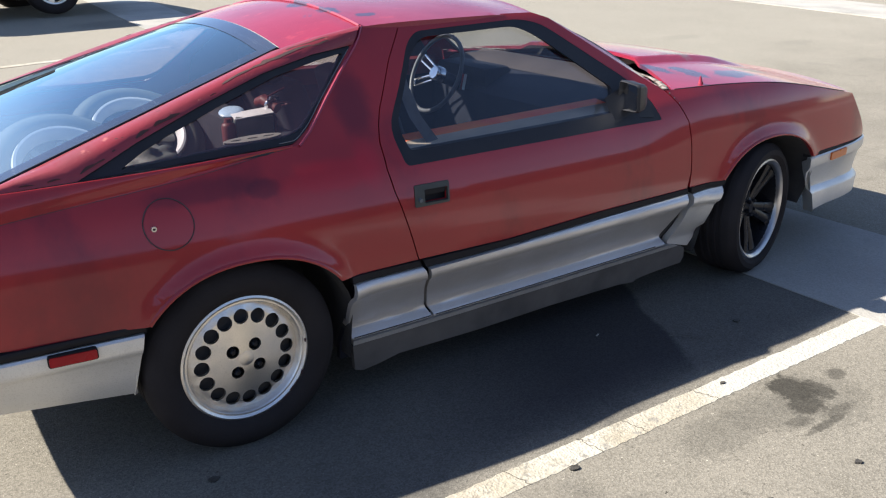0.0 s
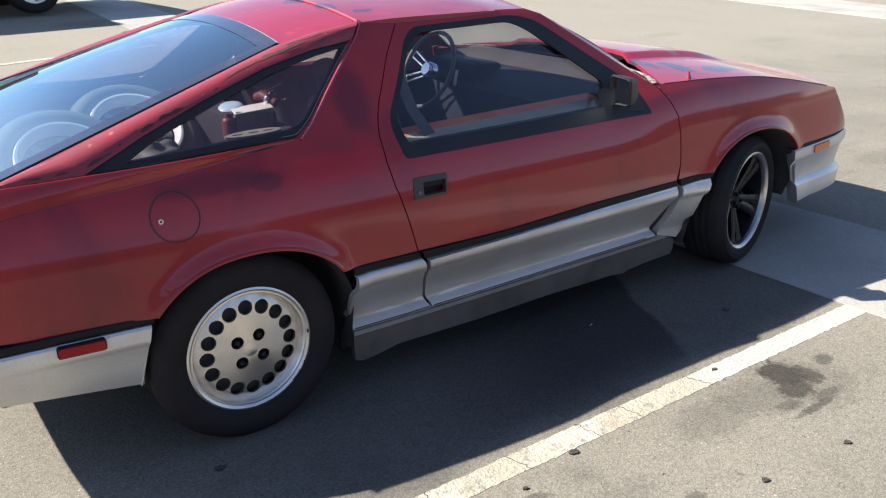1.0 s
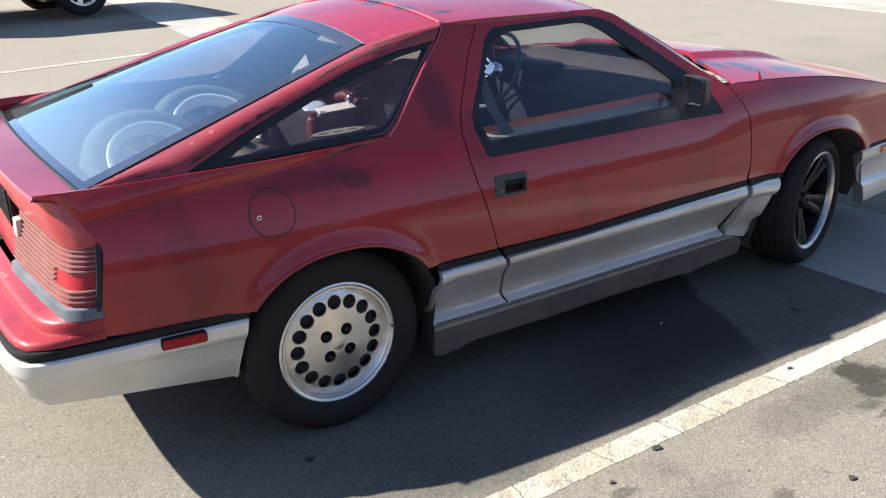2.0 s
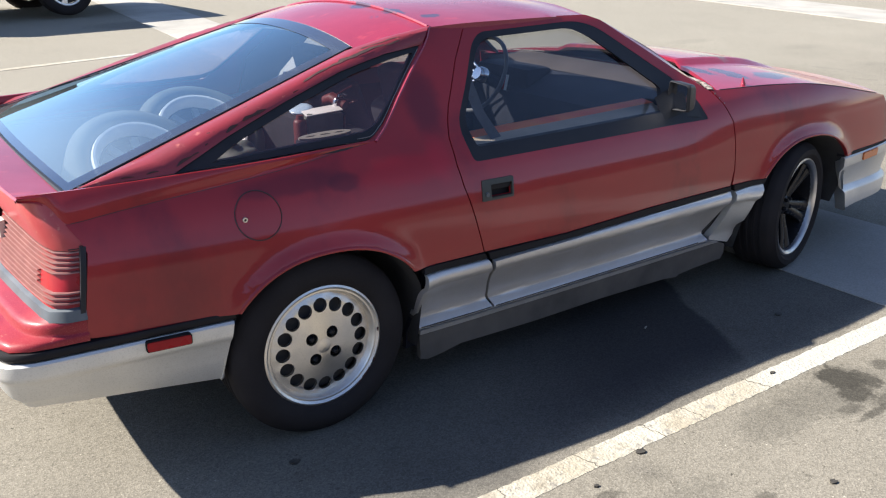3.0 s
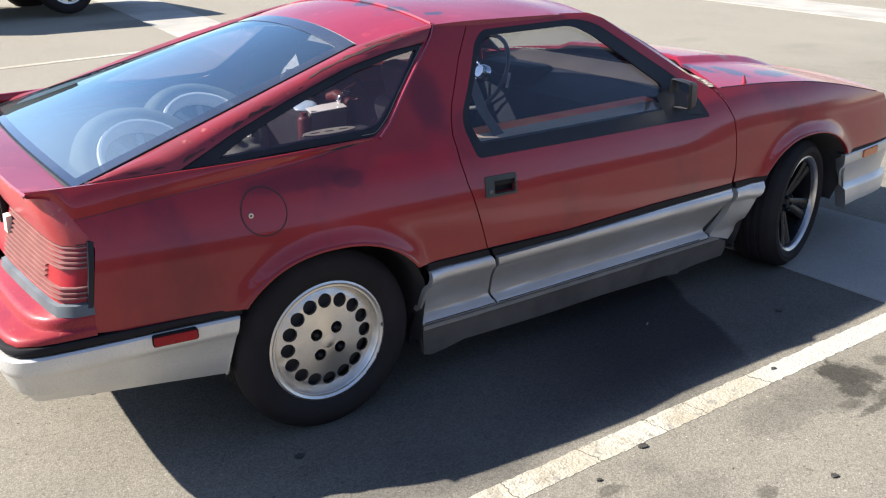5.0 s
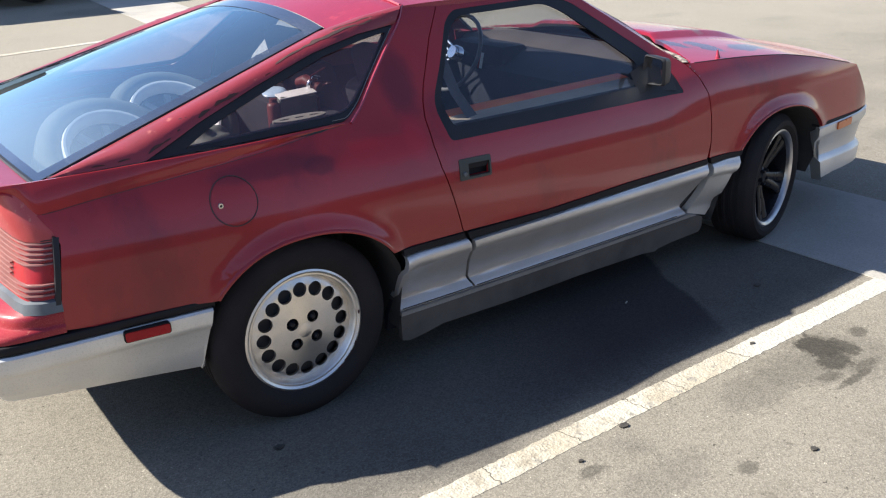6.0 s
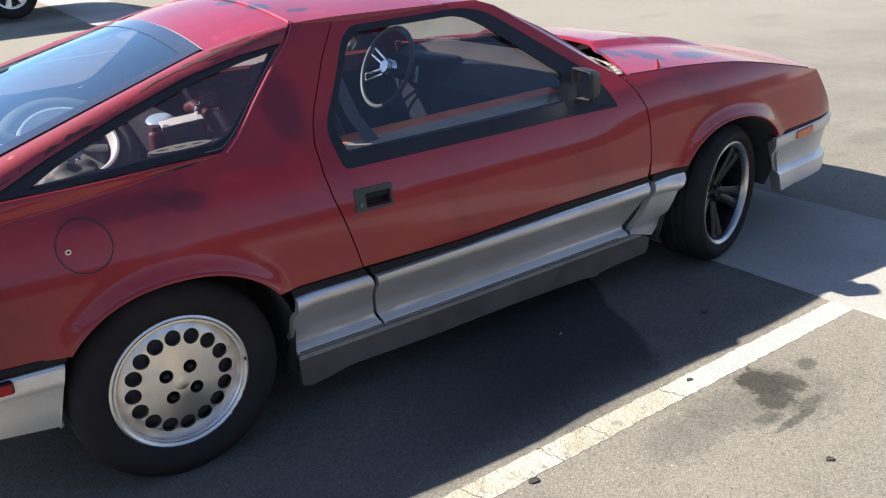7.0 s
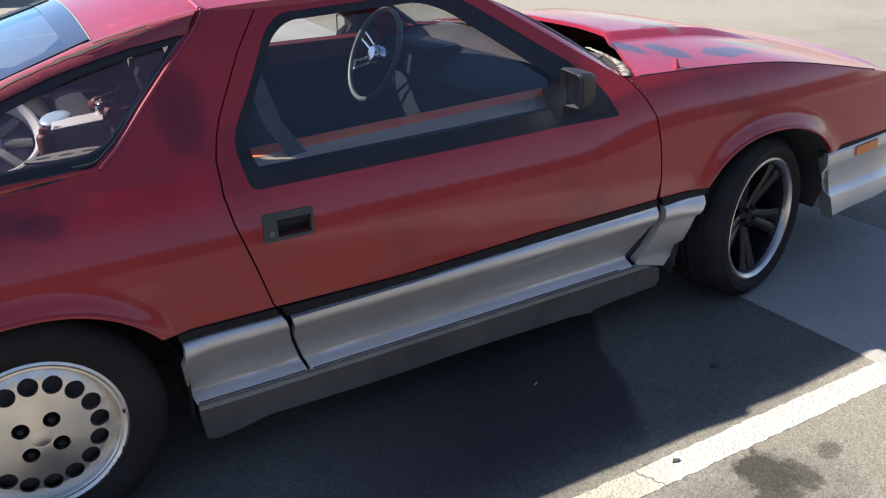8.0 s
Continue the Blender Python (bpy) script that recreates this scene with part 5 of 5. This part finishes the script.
def alloy_wheel(parent):
    """Machined alloy with sixteen round holes; the face looks to -y."""
    w = new("rear_wheel")
    w.parent = parent
    w["label"] = "machined alloy wheel with sixteen round holes"
    tyre(.295, .190, .105, w)
    R = .197
    part("rim", lathe([(.161, -.060), (.166, -.066), (.170, -.070), (.174, -.084), (.179, -.090), (.184, -.090), (.191, -.096), (R, -.093), (R + .001, -.084), (.19, -.07), (.182, .09)], 64), ALLOY, w, "polished alloy rim lip")
    holes = [(.132 * math.sin(math.radians(22.5 * k)), .132 * math.cos(math.radians(22.5 * k)), .0225, 20) for k in range(16)]
    lugs = [(.049 * math.sin(math.radians(a)), .049 * math.cos(math.radians(a)), .0195, 18) for a in (38, 128, 218, 308)]
    dome = lambda x, z: Vector((x, -.078 - .012 * max(0, 1 - (x * x + z * z) / .14 ** 2) + (.016 * max(0, (math.hypot(x, z) - .150) / .03) if math.hypot(x, z) > .150 else 0), z))
    part("wheel_face", disc_with_holes(holes + lugs, .178, dome, .010), ALLOY, w, "machined alloy wheel face")
    part("brake_drum", lathe([(0, -.050), (.15, -.050), (.165, -.04), (.172, .06)], 32), DARK, w)
    for cx, cz, rr, n in lugs:
        part("lug_nut", moved(lathe([(0, -.024), (.006, -.024), (.011, -.018), (.0125, 0), (.0125, .03)], 6), pose(cx, -.070, cz)), BLACK_WHEEL, w, "dark lug nut")
    for a0, a1, r0 in ((128, 140, .192), (143, 149, .194), (118, 122, .193), (86, 90, .187)):
        rows = []
        for a in np.linspace(radians(a0), radians(a1), 9):
            wv = .0028 * (1 + .9 * noise.noise((a * 40, r0 * 100, 2)))
            rows.append([(r * math.sin(a), -.0965, r * math.cos(a)) for r in (r0 - wv, r0 + wv)])
        part("scuff", loft(rows), BARE, w, "dark kerb scuff on the rim lip")
    part("centre_cap", lathe([(0, -.0912), (.020, -.0905), (.023, -.0895), (.024, -.086)], 24), ALLOY, w)
    return w


def spoke_wheel(parent):
    """Deep black wheel with five paired spokes and a polished lip."""
    w = new("front_wheel")
    w.parent = parent
    w["label"] = "gloss black twin-spoke wheel with polished lip"
    tyre(.297, .219, .108, w)
    part("rim", lathe([(.201, -.070), (.2035, -.086), (.2055, -.091), (.213, -.096), (.219, -.100), (.226, -.098), (.227, -.088), (.219, -.078)], 64), RIM_LIP, w, "silver polished rim lip")
    part("barrel", lathe([(.2035, -.080), (.200, -.070), (.197, -.05), (.192, -.02), (.186, .07), (.21, .09)], 48), BLACK_WHEEL, w, "black rim barrel")
    part("brake_disc", lathe([(0, .01), (.06, .01), (.062, .03), (.13, .03), (.13, .04)], 32), DARK, w)
    part("hub", lathe([(0, -.052), (.024, -.051), (.028, -.045), (.040, -.041), (.050, -.030), (.052, .01)], 28), BLACK_WHEEL, w)
    for k in range(10):
        a = math.radians(72 * (k // 2) + (9 if k % 2 else -9) + 39)
        rows = []
        for r, hw, y0, y1 in ((.036, .019, -.040, -.006), (.08, .019, -.047, -.014), (.13, .019, -.060, -.026), (.168, .021, -.068, -.034), (.199, .028, -.074, -.040)):
            rows.append([(u * math.cos(a) + r * math.sin(a), y, r * math.cos(a) - u * math.sin(a)) for u, y in ((-hw, y1), (-hw, y0 + .006), (-hw * .4, y0), (hw * .4, y0), (hw, y0 + .006), (hw, y1))])
        part("spoke", loft(rows, True, True), BLACK_WHEEL, w)
    for k in range(5):
        a = math.radians(72 * k + 40)
        part("lug_nut", moved(lathe([(0, -.022), (.006, -.021), (.009, -.014), (.009, .01)], 6), pose(.034 * math.sin(a), -.038, .034 * math.cos(a))), BLACK_WHEEL, w)
    return w


STEER = 12.2
for s, turn in ((-1, 0), (1, 180)):
    alloy_wheel(car).matrix_local = BODY.inverted() @ pose(-.002, YC + s * .732, .290, 0, 0, turn)
    spoke_wheel(car).matrix_local = BODY.inverted() @ pose(2.377, YC + s * .774, .296, 0, 0, turn + STEER)

# ---- cabin ----
dash = part("dashboard", loft([[(x, y * (1 if x < 1.85 else .80), z) for y in np.linspace(-.66, .66, 9)] for x, z in ((1.62, .45), (1.60, .66), (1.61, .755), (1.65, .792), (1.72, .822), (1.79, .850), (1.82, .862), (1.92, .894))]), TRIM_IN, car, "dark dashboard with faded brown top")
part("dash_pad", loft([[(x, y * (1 if x < 1.85 else .81), z + .003) for y in np.linspace(-.66, .66, 9)] for x, z in ((1.785, .848), (1.82, .863), (1.87, .879), (1.92, .895))]), DASH_TOP, dash, "sun-browned dash top")
part("instrument_hood", box((.16, .40, .10), (1.70, .34, .818), .03), TRIM_IN, dash)
wheel = new("steering_wheel")
wheel.parent = car
wheel["label"] = "dark steering wheel with chrome spokes"
wheel.matrix_local = look((1.475, .33, .835), (1.475 + .9, .33, .835 - .42)) @ pose(0, 0, 0)
part("wheel_ring", moved(lathe([(.184 + .010 * math.cos(a), .010 * math.sin(a)) for a in np.linspace(0, 2 * math.pi, 13)], 40, "z"), Matrix()), RING, wheel, "dark steering wheel ring")
for a in (158, 203):
    c, s2 = math.cos(math.radians(a)), math.sin(math.radians(a))
    loop = [(r * c - o * s2, r * s2 + o * c, -.022 + .10 * (r - .04)) for r, o in ((.045, -.013), (.11, -.015), (.165, -.017), (.170, 0), (.165, .017), (.11, .015), (.045, .013), (.040, 0), (.045, -.013))]
    part("spoke", tube(loop, .0060, 6), CHROME, wheel, "chrome spoke")
part("centre_cap", lathe([(0, .018), (.03, .015), (.04, .0), (.04, -.03)], 24, "z"), CHROME, wheel, "chrome wheel hub")
part("column", tube([(0, 0, -.02), (0, 0, -.20)], .03, 12), TRIM_IN, wheel)


def seat(at):
    st = new("front_seat")
    st.parent = car
    st["label"] = "dark cloth bucket seat"
    st.matrix_local = pose(*at)
    part("cushion", box((.50, .48, .14), (.12, 0, .36), .05, (0, -8, 0), 3), CLOTH, st)
    part("backrest", box((.14, .46, .56), (-.18, 0, .63), .05, (0, -18, 0), 3), CLOTH, st)
    part("headrest", box((.08, .26, .15), (-.29, 0, .955), .03, (0, -14, 0), 3), CLOTH, st)
    return st


seat((.90, -.36, 0))
seat((.90, .36, 0))
part("rear_seatback", box((.10, 1.04, .34), (.36, 0, .68), .03, (0, -12, 0)), CLOTH, car, "dark folded rear seat back")
# inner door sills seen through the glass
for s in (1, -1):
    inner, seam = (lambda x: .612 - .075 * (x - .8)), (lambda x: .708 - .075 * (x - .70))
    xs = np.linspace(.60, 1.62, 12)
    lift = 0 if s > 0 else .048
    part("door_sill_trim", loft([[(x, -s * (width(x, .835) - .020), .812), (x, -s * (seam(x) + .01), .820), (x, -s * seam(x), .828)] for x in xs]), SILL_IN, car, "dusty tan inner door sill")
    # near trim gets the sunlit colour, the far one a dim red
    part("door_sill_trim", loft([[(x, -s * seam(x), .828), (x, -s * (inner(x) + .03), .836 + lift), (x, -s * inner(x), .826 + lift), (x, -s * (inner(x) - .002), .80)] for x in xs]), RED_IN if s > 0 else CANISTER, car, "red inner door trim with its lighting put into the colour")
    part("door_card", loft([[(x, -s * (inner(x) - .002), .80), (x, -s * (inner(x) - .004), .60), (x, -s * (inner(x) + .02), .25)] for x in xs]), TRIM_IN, car, "dark inner door panel")
    if s < 0:
        part("roof_rail_trim", loft([[(x, -s * (width(x, 1.15) - .035), 1.165), (x, -s * (width(x, 1.10) - .035), 1.105 - .02 * (x - .7))] for x in np.linspace(.72, 1.27, 8)]), TRIM_IN, car, "dark inner roof rail")
    if s > 0:
        part("seat_belt", loft([[(.645, -s * .640, 1.02), (.695, -s * .632, 1.02)], [(.665, -s * .70, .90), (.715, -s * .69, .90)], [(.72, -s * .735, .80), (.775, -s * .725, .80)], [(.78, -s * .75, .68), (.83, -s * .74, .68)]]), BELT, car, "grey seat belt")


# ---- things lying in the luggage space ----
def loose(name, label, category, at, turn=(0, 0, 0), group=""):
    ob = new(name)
    ob.matrix_world = BODY @ pose(*at, *turn)
    return tagged(ob, label, category, group)


for at, turn in (((-.27, -.02, .685), (-48, 0, 8)), ((.05, .27, .705), (-52, 0, 4))):
    sp = loose("spare_wheel", "loose dusty tyre on a steel wheel in the luggage space", "wheel", at, turn, "loose wheels in the luggage space")
    tyre(.245, .165, .085, sp, mat=DUSTY_TYRE)
    part("rim", lathe([(.05, -.03), (.10, -.035), (.13, -.02), (.147, -.05), (.150, .05)], 40), GREY_TRIM, sp, "dull steel rim")
    # white enamel stands for the sun's glint along the lip
    part("rim_lip", lathe([(.140, -.050), (.146, -.080), (.158, -.094), (.166, -.094), (.171, -.080), (.160, -.05)], 40), WHITE_TRAY, sp, "rim lip whitened as if glinting in the sun")
    part("hub", lathe([(0, -.045), (.045, -.045), (.055, -.03), (.06, 0)], 20), ALLOY, sp)
    for k in range(8):
        a = math.radians(45 * k + 10)
        part("spoke", moved(box((.026, .02, .085), (0, -.045, .09), .005), pose(0, 0, 0, 0, math.degrees(a), 0)), DUSTY_ALLOY, sp, "dusty cast spoke")
ac = loose("parts_box", "grey box of engine parts with a white sheet on top", "box", (.275, -.345, .870), (0, 0, -14))
part("carton", box((.125, .10, .08), (0, 0, -.007), .008), DULL_BAG, ac, "grey box")
part("sheet", moved(box((.130, .070, .004), (0, 0, 0), .0015), pose(-.002, -.012, .037, 6, -5, 4)), WHITE_TRAY, ac, "white sheet")
part("end_flap", box((.006, .09, .065), (.067, 0, -.010), .002, (0, 6, 0)), CANISTER, ac, "red end flap")
part("stand", box((.15, .11, .24), (0, 0, -.175), .02), TRIM_IN, ac)
# a lid; its reflected sky is painted as a blue surface
bl = loose("drum_lid", "round lid among the parts with mirrored sky blue put into its colour", "bowl", (.225, -.29, .905), (10, -8, 0))
bl.scale = (.72, .72, .72)
part("bowl", lathe([(0, .012), (.03, .013), (.052, .010), (.058, .004), (.056, -.004), (.03, -.018), (0, -.020)], 28, "z"), BLUE_LID, bl)
part("foot", tube([(0, 0, -.018), (0, 0, -.32)], .028, 12), TRIM_IN, bl)
cl = loose("hose_clamp", "chromed hose clamp with red hose ends", "clamp", (.345, -.34, .925), (20, 10, 30))
part("band", lathe([(.024 + .003 * math.cos(a), .008 * math.sin(a)) for a in np.linspace(0, 2 * math.pi, 9)], 24), CHROME, cl, "chrome band")
part("screw", tube([(-.02, 0, .028), (.03, 0, .026)], .004, 6), CHROME, cl)
part("hose", tube([(0, -.03, 0), (0, .03, .004), (.02, .06, -.02)], .019, 12), CANISTER, cl, "faded red hose")
gk = loose("gasket_plate", "pale metal gasket plate with round openings", "engine part", (.215, -.48, .850), (8, 0, 4))
part("plate", moved(disc_with_holes([(-.055, 0, .02, 14), (0, 0, .02, 14), (.055, 0, .02, 14)], .10, lambda x, z: Vector((x, 0, z * .24)), .006), pose(0, 0, 0, 90, 0, 0)), BOX_CARD, gk)
part("support", box((.18, .08, .24), (0, 0, -.13), .01), TRIM_IN, gk)
bx = loose("red_canister", "faded red canister among the luggage", "canister", (.185, -.36, .850))
part("body", lathe([(0, .040), (.012, .040), (.020, .034), (.023, .026), (.023, -.30), (0, -.30)], 20, "z"), CANISTER, bx)
part("cap", lathe([(0, .052), (.012, .051), (.014, .038)], 14, "z"), CANISTER, bx)
bag = loose("pale_bag", "crumpled dusty grey-green bag of parts", "bag", (-.10, -.46, .79))
bm = bmesh.new()
bmesh.ops.create_icosphere(bm, subdivisions=4, radius=1)
for v in bm.verts:
    k = 1 + .25 * noise.noise(v.co * 2.2) + .08 * noise.noise(v.co * 6)
    v.co = Vector((v.co.x * .11 * k, v.co.y * .08 * k, v.co.z * .075 * k))
part("sack", bm, DULL_BAG, bag, "", 180)
part("support", box((.2, .15, .2), (0, 0, -.13), .02), TRIM_IN, bag)
cb = loose("red_cable", "thin red cable coil", "cable", (.36, -.36, .93))
part("wire", tube([(.0 + .05 * math.sin(k * .9), .03 * math.cos(k * .7), .008 * k - .02) for k in range(9)], .003, 6), CANISTER, cb)

# ---- silver pickup beyond ----
truck = thing("pickup_truck", "silver pickup truck parked across the lot", "truck", (1.72, 11.85, rise(1.72, 11.85)), turn=8)
TW = .98
for s in (1, -1):
    pts = [(-4.6, .95), (-4.6, .50), (-4.35, .45)] + [(-3.45 - .50 * math.cos(a), .42 + .48 * math.sin(a)) for a in np.linspace(.1, math.pi - .1, 12)] + [(-2.9, .42), (-.58, .42)] \
        + [(-.50 * math.cos(a), .42 + .48 * math.sin(a)) for a in np.linspace(.1, math.pi - .1, 12)] + [(.85, .50), (1.12, .52), (1.15, .80), (1.04, 1.07), (-.9, 1.18), (-4.5, 1.16)]
    bm = sheet(pts, lambda x, z: Vector((x, -s * (TW - .10 * max(0, z - .85) ** 2 - .05 * max(0, .6 - z) - (.10 * max(0, x - .4) ** 2)), z)), .03, lambda co, s=s: (0, s, 0), .25)
    part("body_side", bm, SILVER, truck, "silver body side")
    part("step_bar", tube([(-2.8, -s * .98, .36), (-2.7, -s * 1.04, .36), (-.75, -s * 1.04, .36), (-.65, -s * .98, .36)], .04, 10), SILVER, truck, "grey step bar")
    part("door_seam", tube([(-1.75, -s * (TW + .003), .45), (-1.75, -s * (TW + .003), 1.1)], .006, 5), DARK, truck)
    part("side_moulding", box((2.3, .03, .09), (-1.75, -s * (TW + .01), .62), .01), SILVER, truck)
part("chassis", box((5.2, 1.6, .20), (-1.9, 0, .46), .03), DARK, truck)
part("hood", loft([[(x, y, z - .05 * abs(y) ** 2) for y in np.linspace(-.95, .95, 9)] for x, z in ((1.14, .90), (1.10, 1.04), (.85, 1.14), (-.75, 1.20))]), SILVER, truck)
part("cab", loft([[(x * k + (1 - k) * -1.9, y, z) for x, y in ((-.80, -.93), (-.80, .93), (-3.0, .93), (-3.0, -.93))] for k, z in ((1, 1.14), (.80, 1.70), (.70, 1.76))], True, True), SEAL, truck, "dark cab glass and roof")
part("front_bumper", join(box((.22, 1.85, .26), (1.14, 0, .56), .05), box((.10, 1.7, .10), (1.20, 0, .42), .03)), SILVER, truck, "silver front bumper")
part("lower_valance", box((.30, 1.6, .10), (1.0, 0, .36), .03), RUBBER, truck)
part("tailgate", box((.08, 1.86, .65), (-4.58, 0, .80), .03), SILVER, truck)


def truck_wheel(at, turn):
    w = new("truck_wheel")
    w.parent = truck
    w["label"] = "silver six-spoke wheel with black tyre"
    w.matrix_local = pose(*at, 0, 0, turn)
    tyre(.40, .262, .125, w)
    part("rim", lathe([(.225, -.085), (.235, -.10), (.255, -.105), (.266, -.10), (.262, .09)], 40), ALLOY, w)
    part("backing", lathe([(0, -.03), (.23, -.03)], 24), DARK, w)
    part("hub", lathe([(0, -.10), (.05, -.10), (.075, -.085), (.08, -.03)], 24), ALLOY, w)
    for k in range(6):
        a = math.radians(60 * k + 15)
        rows = [[(u * math.cos(a) + r * math.sin(a), y, r * math.cos(a) - u * math.sin(a)) for u, y in ((-hw, -.05), (-hw, y0), (hw, y0), (hw, -.05))] for r, hw, y0 in ((.05, .030, -.09), (.14, .030, -.095), (.235, .048, -.098))]
        part("spoke", loft(rows, True, True), ALLOY, w)


for x in (0, -3.45):
    truck_wheel((x, -.86, .40), 0)
    truck_wheel((x, .86, .40), 180)

# ---- stains, cracks and litter on the ground ----


def blot(name, mat, label, category, cx, cy, rx, ry, seed, lift=0.0025, turn=0, rough=.35, n=96):
    """A thin irregular patch with a ragged, torn outline."""
    up, dn = [], []
    bm = bmesh.new()
    for k in range(n):
        a = 2 * math.pi * k / n
        d = Vector((math.cos(a), math.sin(a), seed * 3.17))
        r = 1 + rough * (1.1 * noise.noise(d * 1.3) + .7 * noise.noise(d * 3.1) + .5 * noise.noise(d * 7.3) + .25 * noise.noise(d * 17.0))
        u, v = rx * r * math.cos(a), ry * r * math.sin(a)
        c, s2 = math.cos(turn), math.sin(turn)
        x, y = u * c - v * s2, u * s2 + v * c
        up.append(bm.verts.new((cx + x, cy + y, lift)))
        dn.append(bm.verts.new((cx + x * 1.02, cy + y * 1.02, -.002)))
    bm.faces.new(up)
    for i in range(n):
        bm.faces.new((up[i - 1], up[i], dn[i], dn[i - 1]))
    return tagged(part(name, bm, mat, None, label), label, category, kind="structure")


def crack(x, lean, seed, wide=.0022):
    rows = []
    for k in range(15):
        y = -1.368 - .020 * (x - 1.35) - .098 * k / 14
        xm = x + lean * (y + 1.417) + .010 * noise.noise((k * .45, seed, 0)) + .004 * noise.noise((k * 1.7, seed, 5))
        w = wide * (.7 + .6 * noise.noise((k * .9, seed, 9)))
        rows.append([(xm - w, y, .0022), (xm + w, y, .0022)])
    ob = part("line_crack", loft(rows), CRACK, None, "dirt-filled crack across the worn parking line")
    tagged(ob, "dirt-filled crack across the worn parking line", "crack", kind="structure")


for i, (x, lean) in enumerate(((1.332, -.35), (1.0, -.2), (.815, -.1), (.535, -.25), (.224, .1), (-.12, -.3))):
    crack(x, lean, i * 2.3)
rows = []
for k in range(25):
    t = k / 24
    x, y = 1.574 + .109 * t, -1.054 - .116 * t
    d = .010 * noise.noise((k * .5, 4.0, 1.0)) + .004 * noise.noise((k * 1.6, 2.0, 1.0))
    w = .0028 * (.7 + .7 * noise.noise((k * .9, 7.0, 3.0))) * (1 - .5 * t)
    rows.append([(x + d - w, y + d - w, .0055), (x + d + w, y + d + w, .0055)])
tagged(part("ground_crack", loft(rows), CRACK, None, "short pale crack in the stained asphalt"), "short pale crack in the stained asphalt", "crack", kind="structure")
for i, (x, y, r) in enumerate(((1.024, -1.885, .012), (.692, -1.465, .016), (-.176, -.899, .015), (1.38, -1.925, .012), (.466, -1.507, .008), (1.44, -1.405, .010), (1.892, -1.123, .016))):
    blot("gum_spot", GUM, "flattened black gum spot on the ground", "stain", x, y, r, r * .7, 20 + i, .0055, n=28)
tagged(part("litter_chip", moved(box((.02, .006, .003), (0, 0, 0), .001), pose(1.354, -.893, .006, 0, 0, 25)), BOX_CARD, None, "small pale scrap of litter"), "small pale scrap of litter on the asphalt", "litter")
tag = loose("paper_tag", "small red and white paper tag on the dashboard", "tag", (1.598, .275, .790), (40, -78, -8))
part("card", box((.075, .022, .0015), (0, 0, 0), .0006), WHITE_TRAY, tag, "white card")
part("stripe", box((.075, .010, .0015), (0, .008, .0012), .0006), RED_LENS, tag, "red stripe")
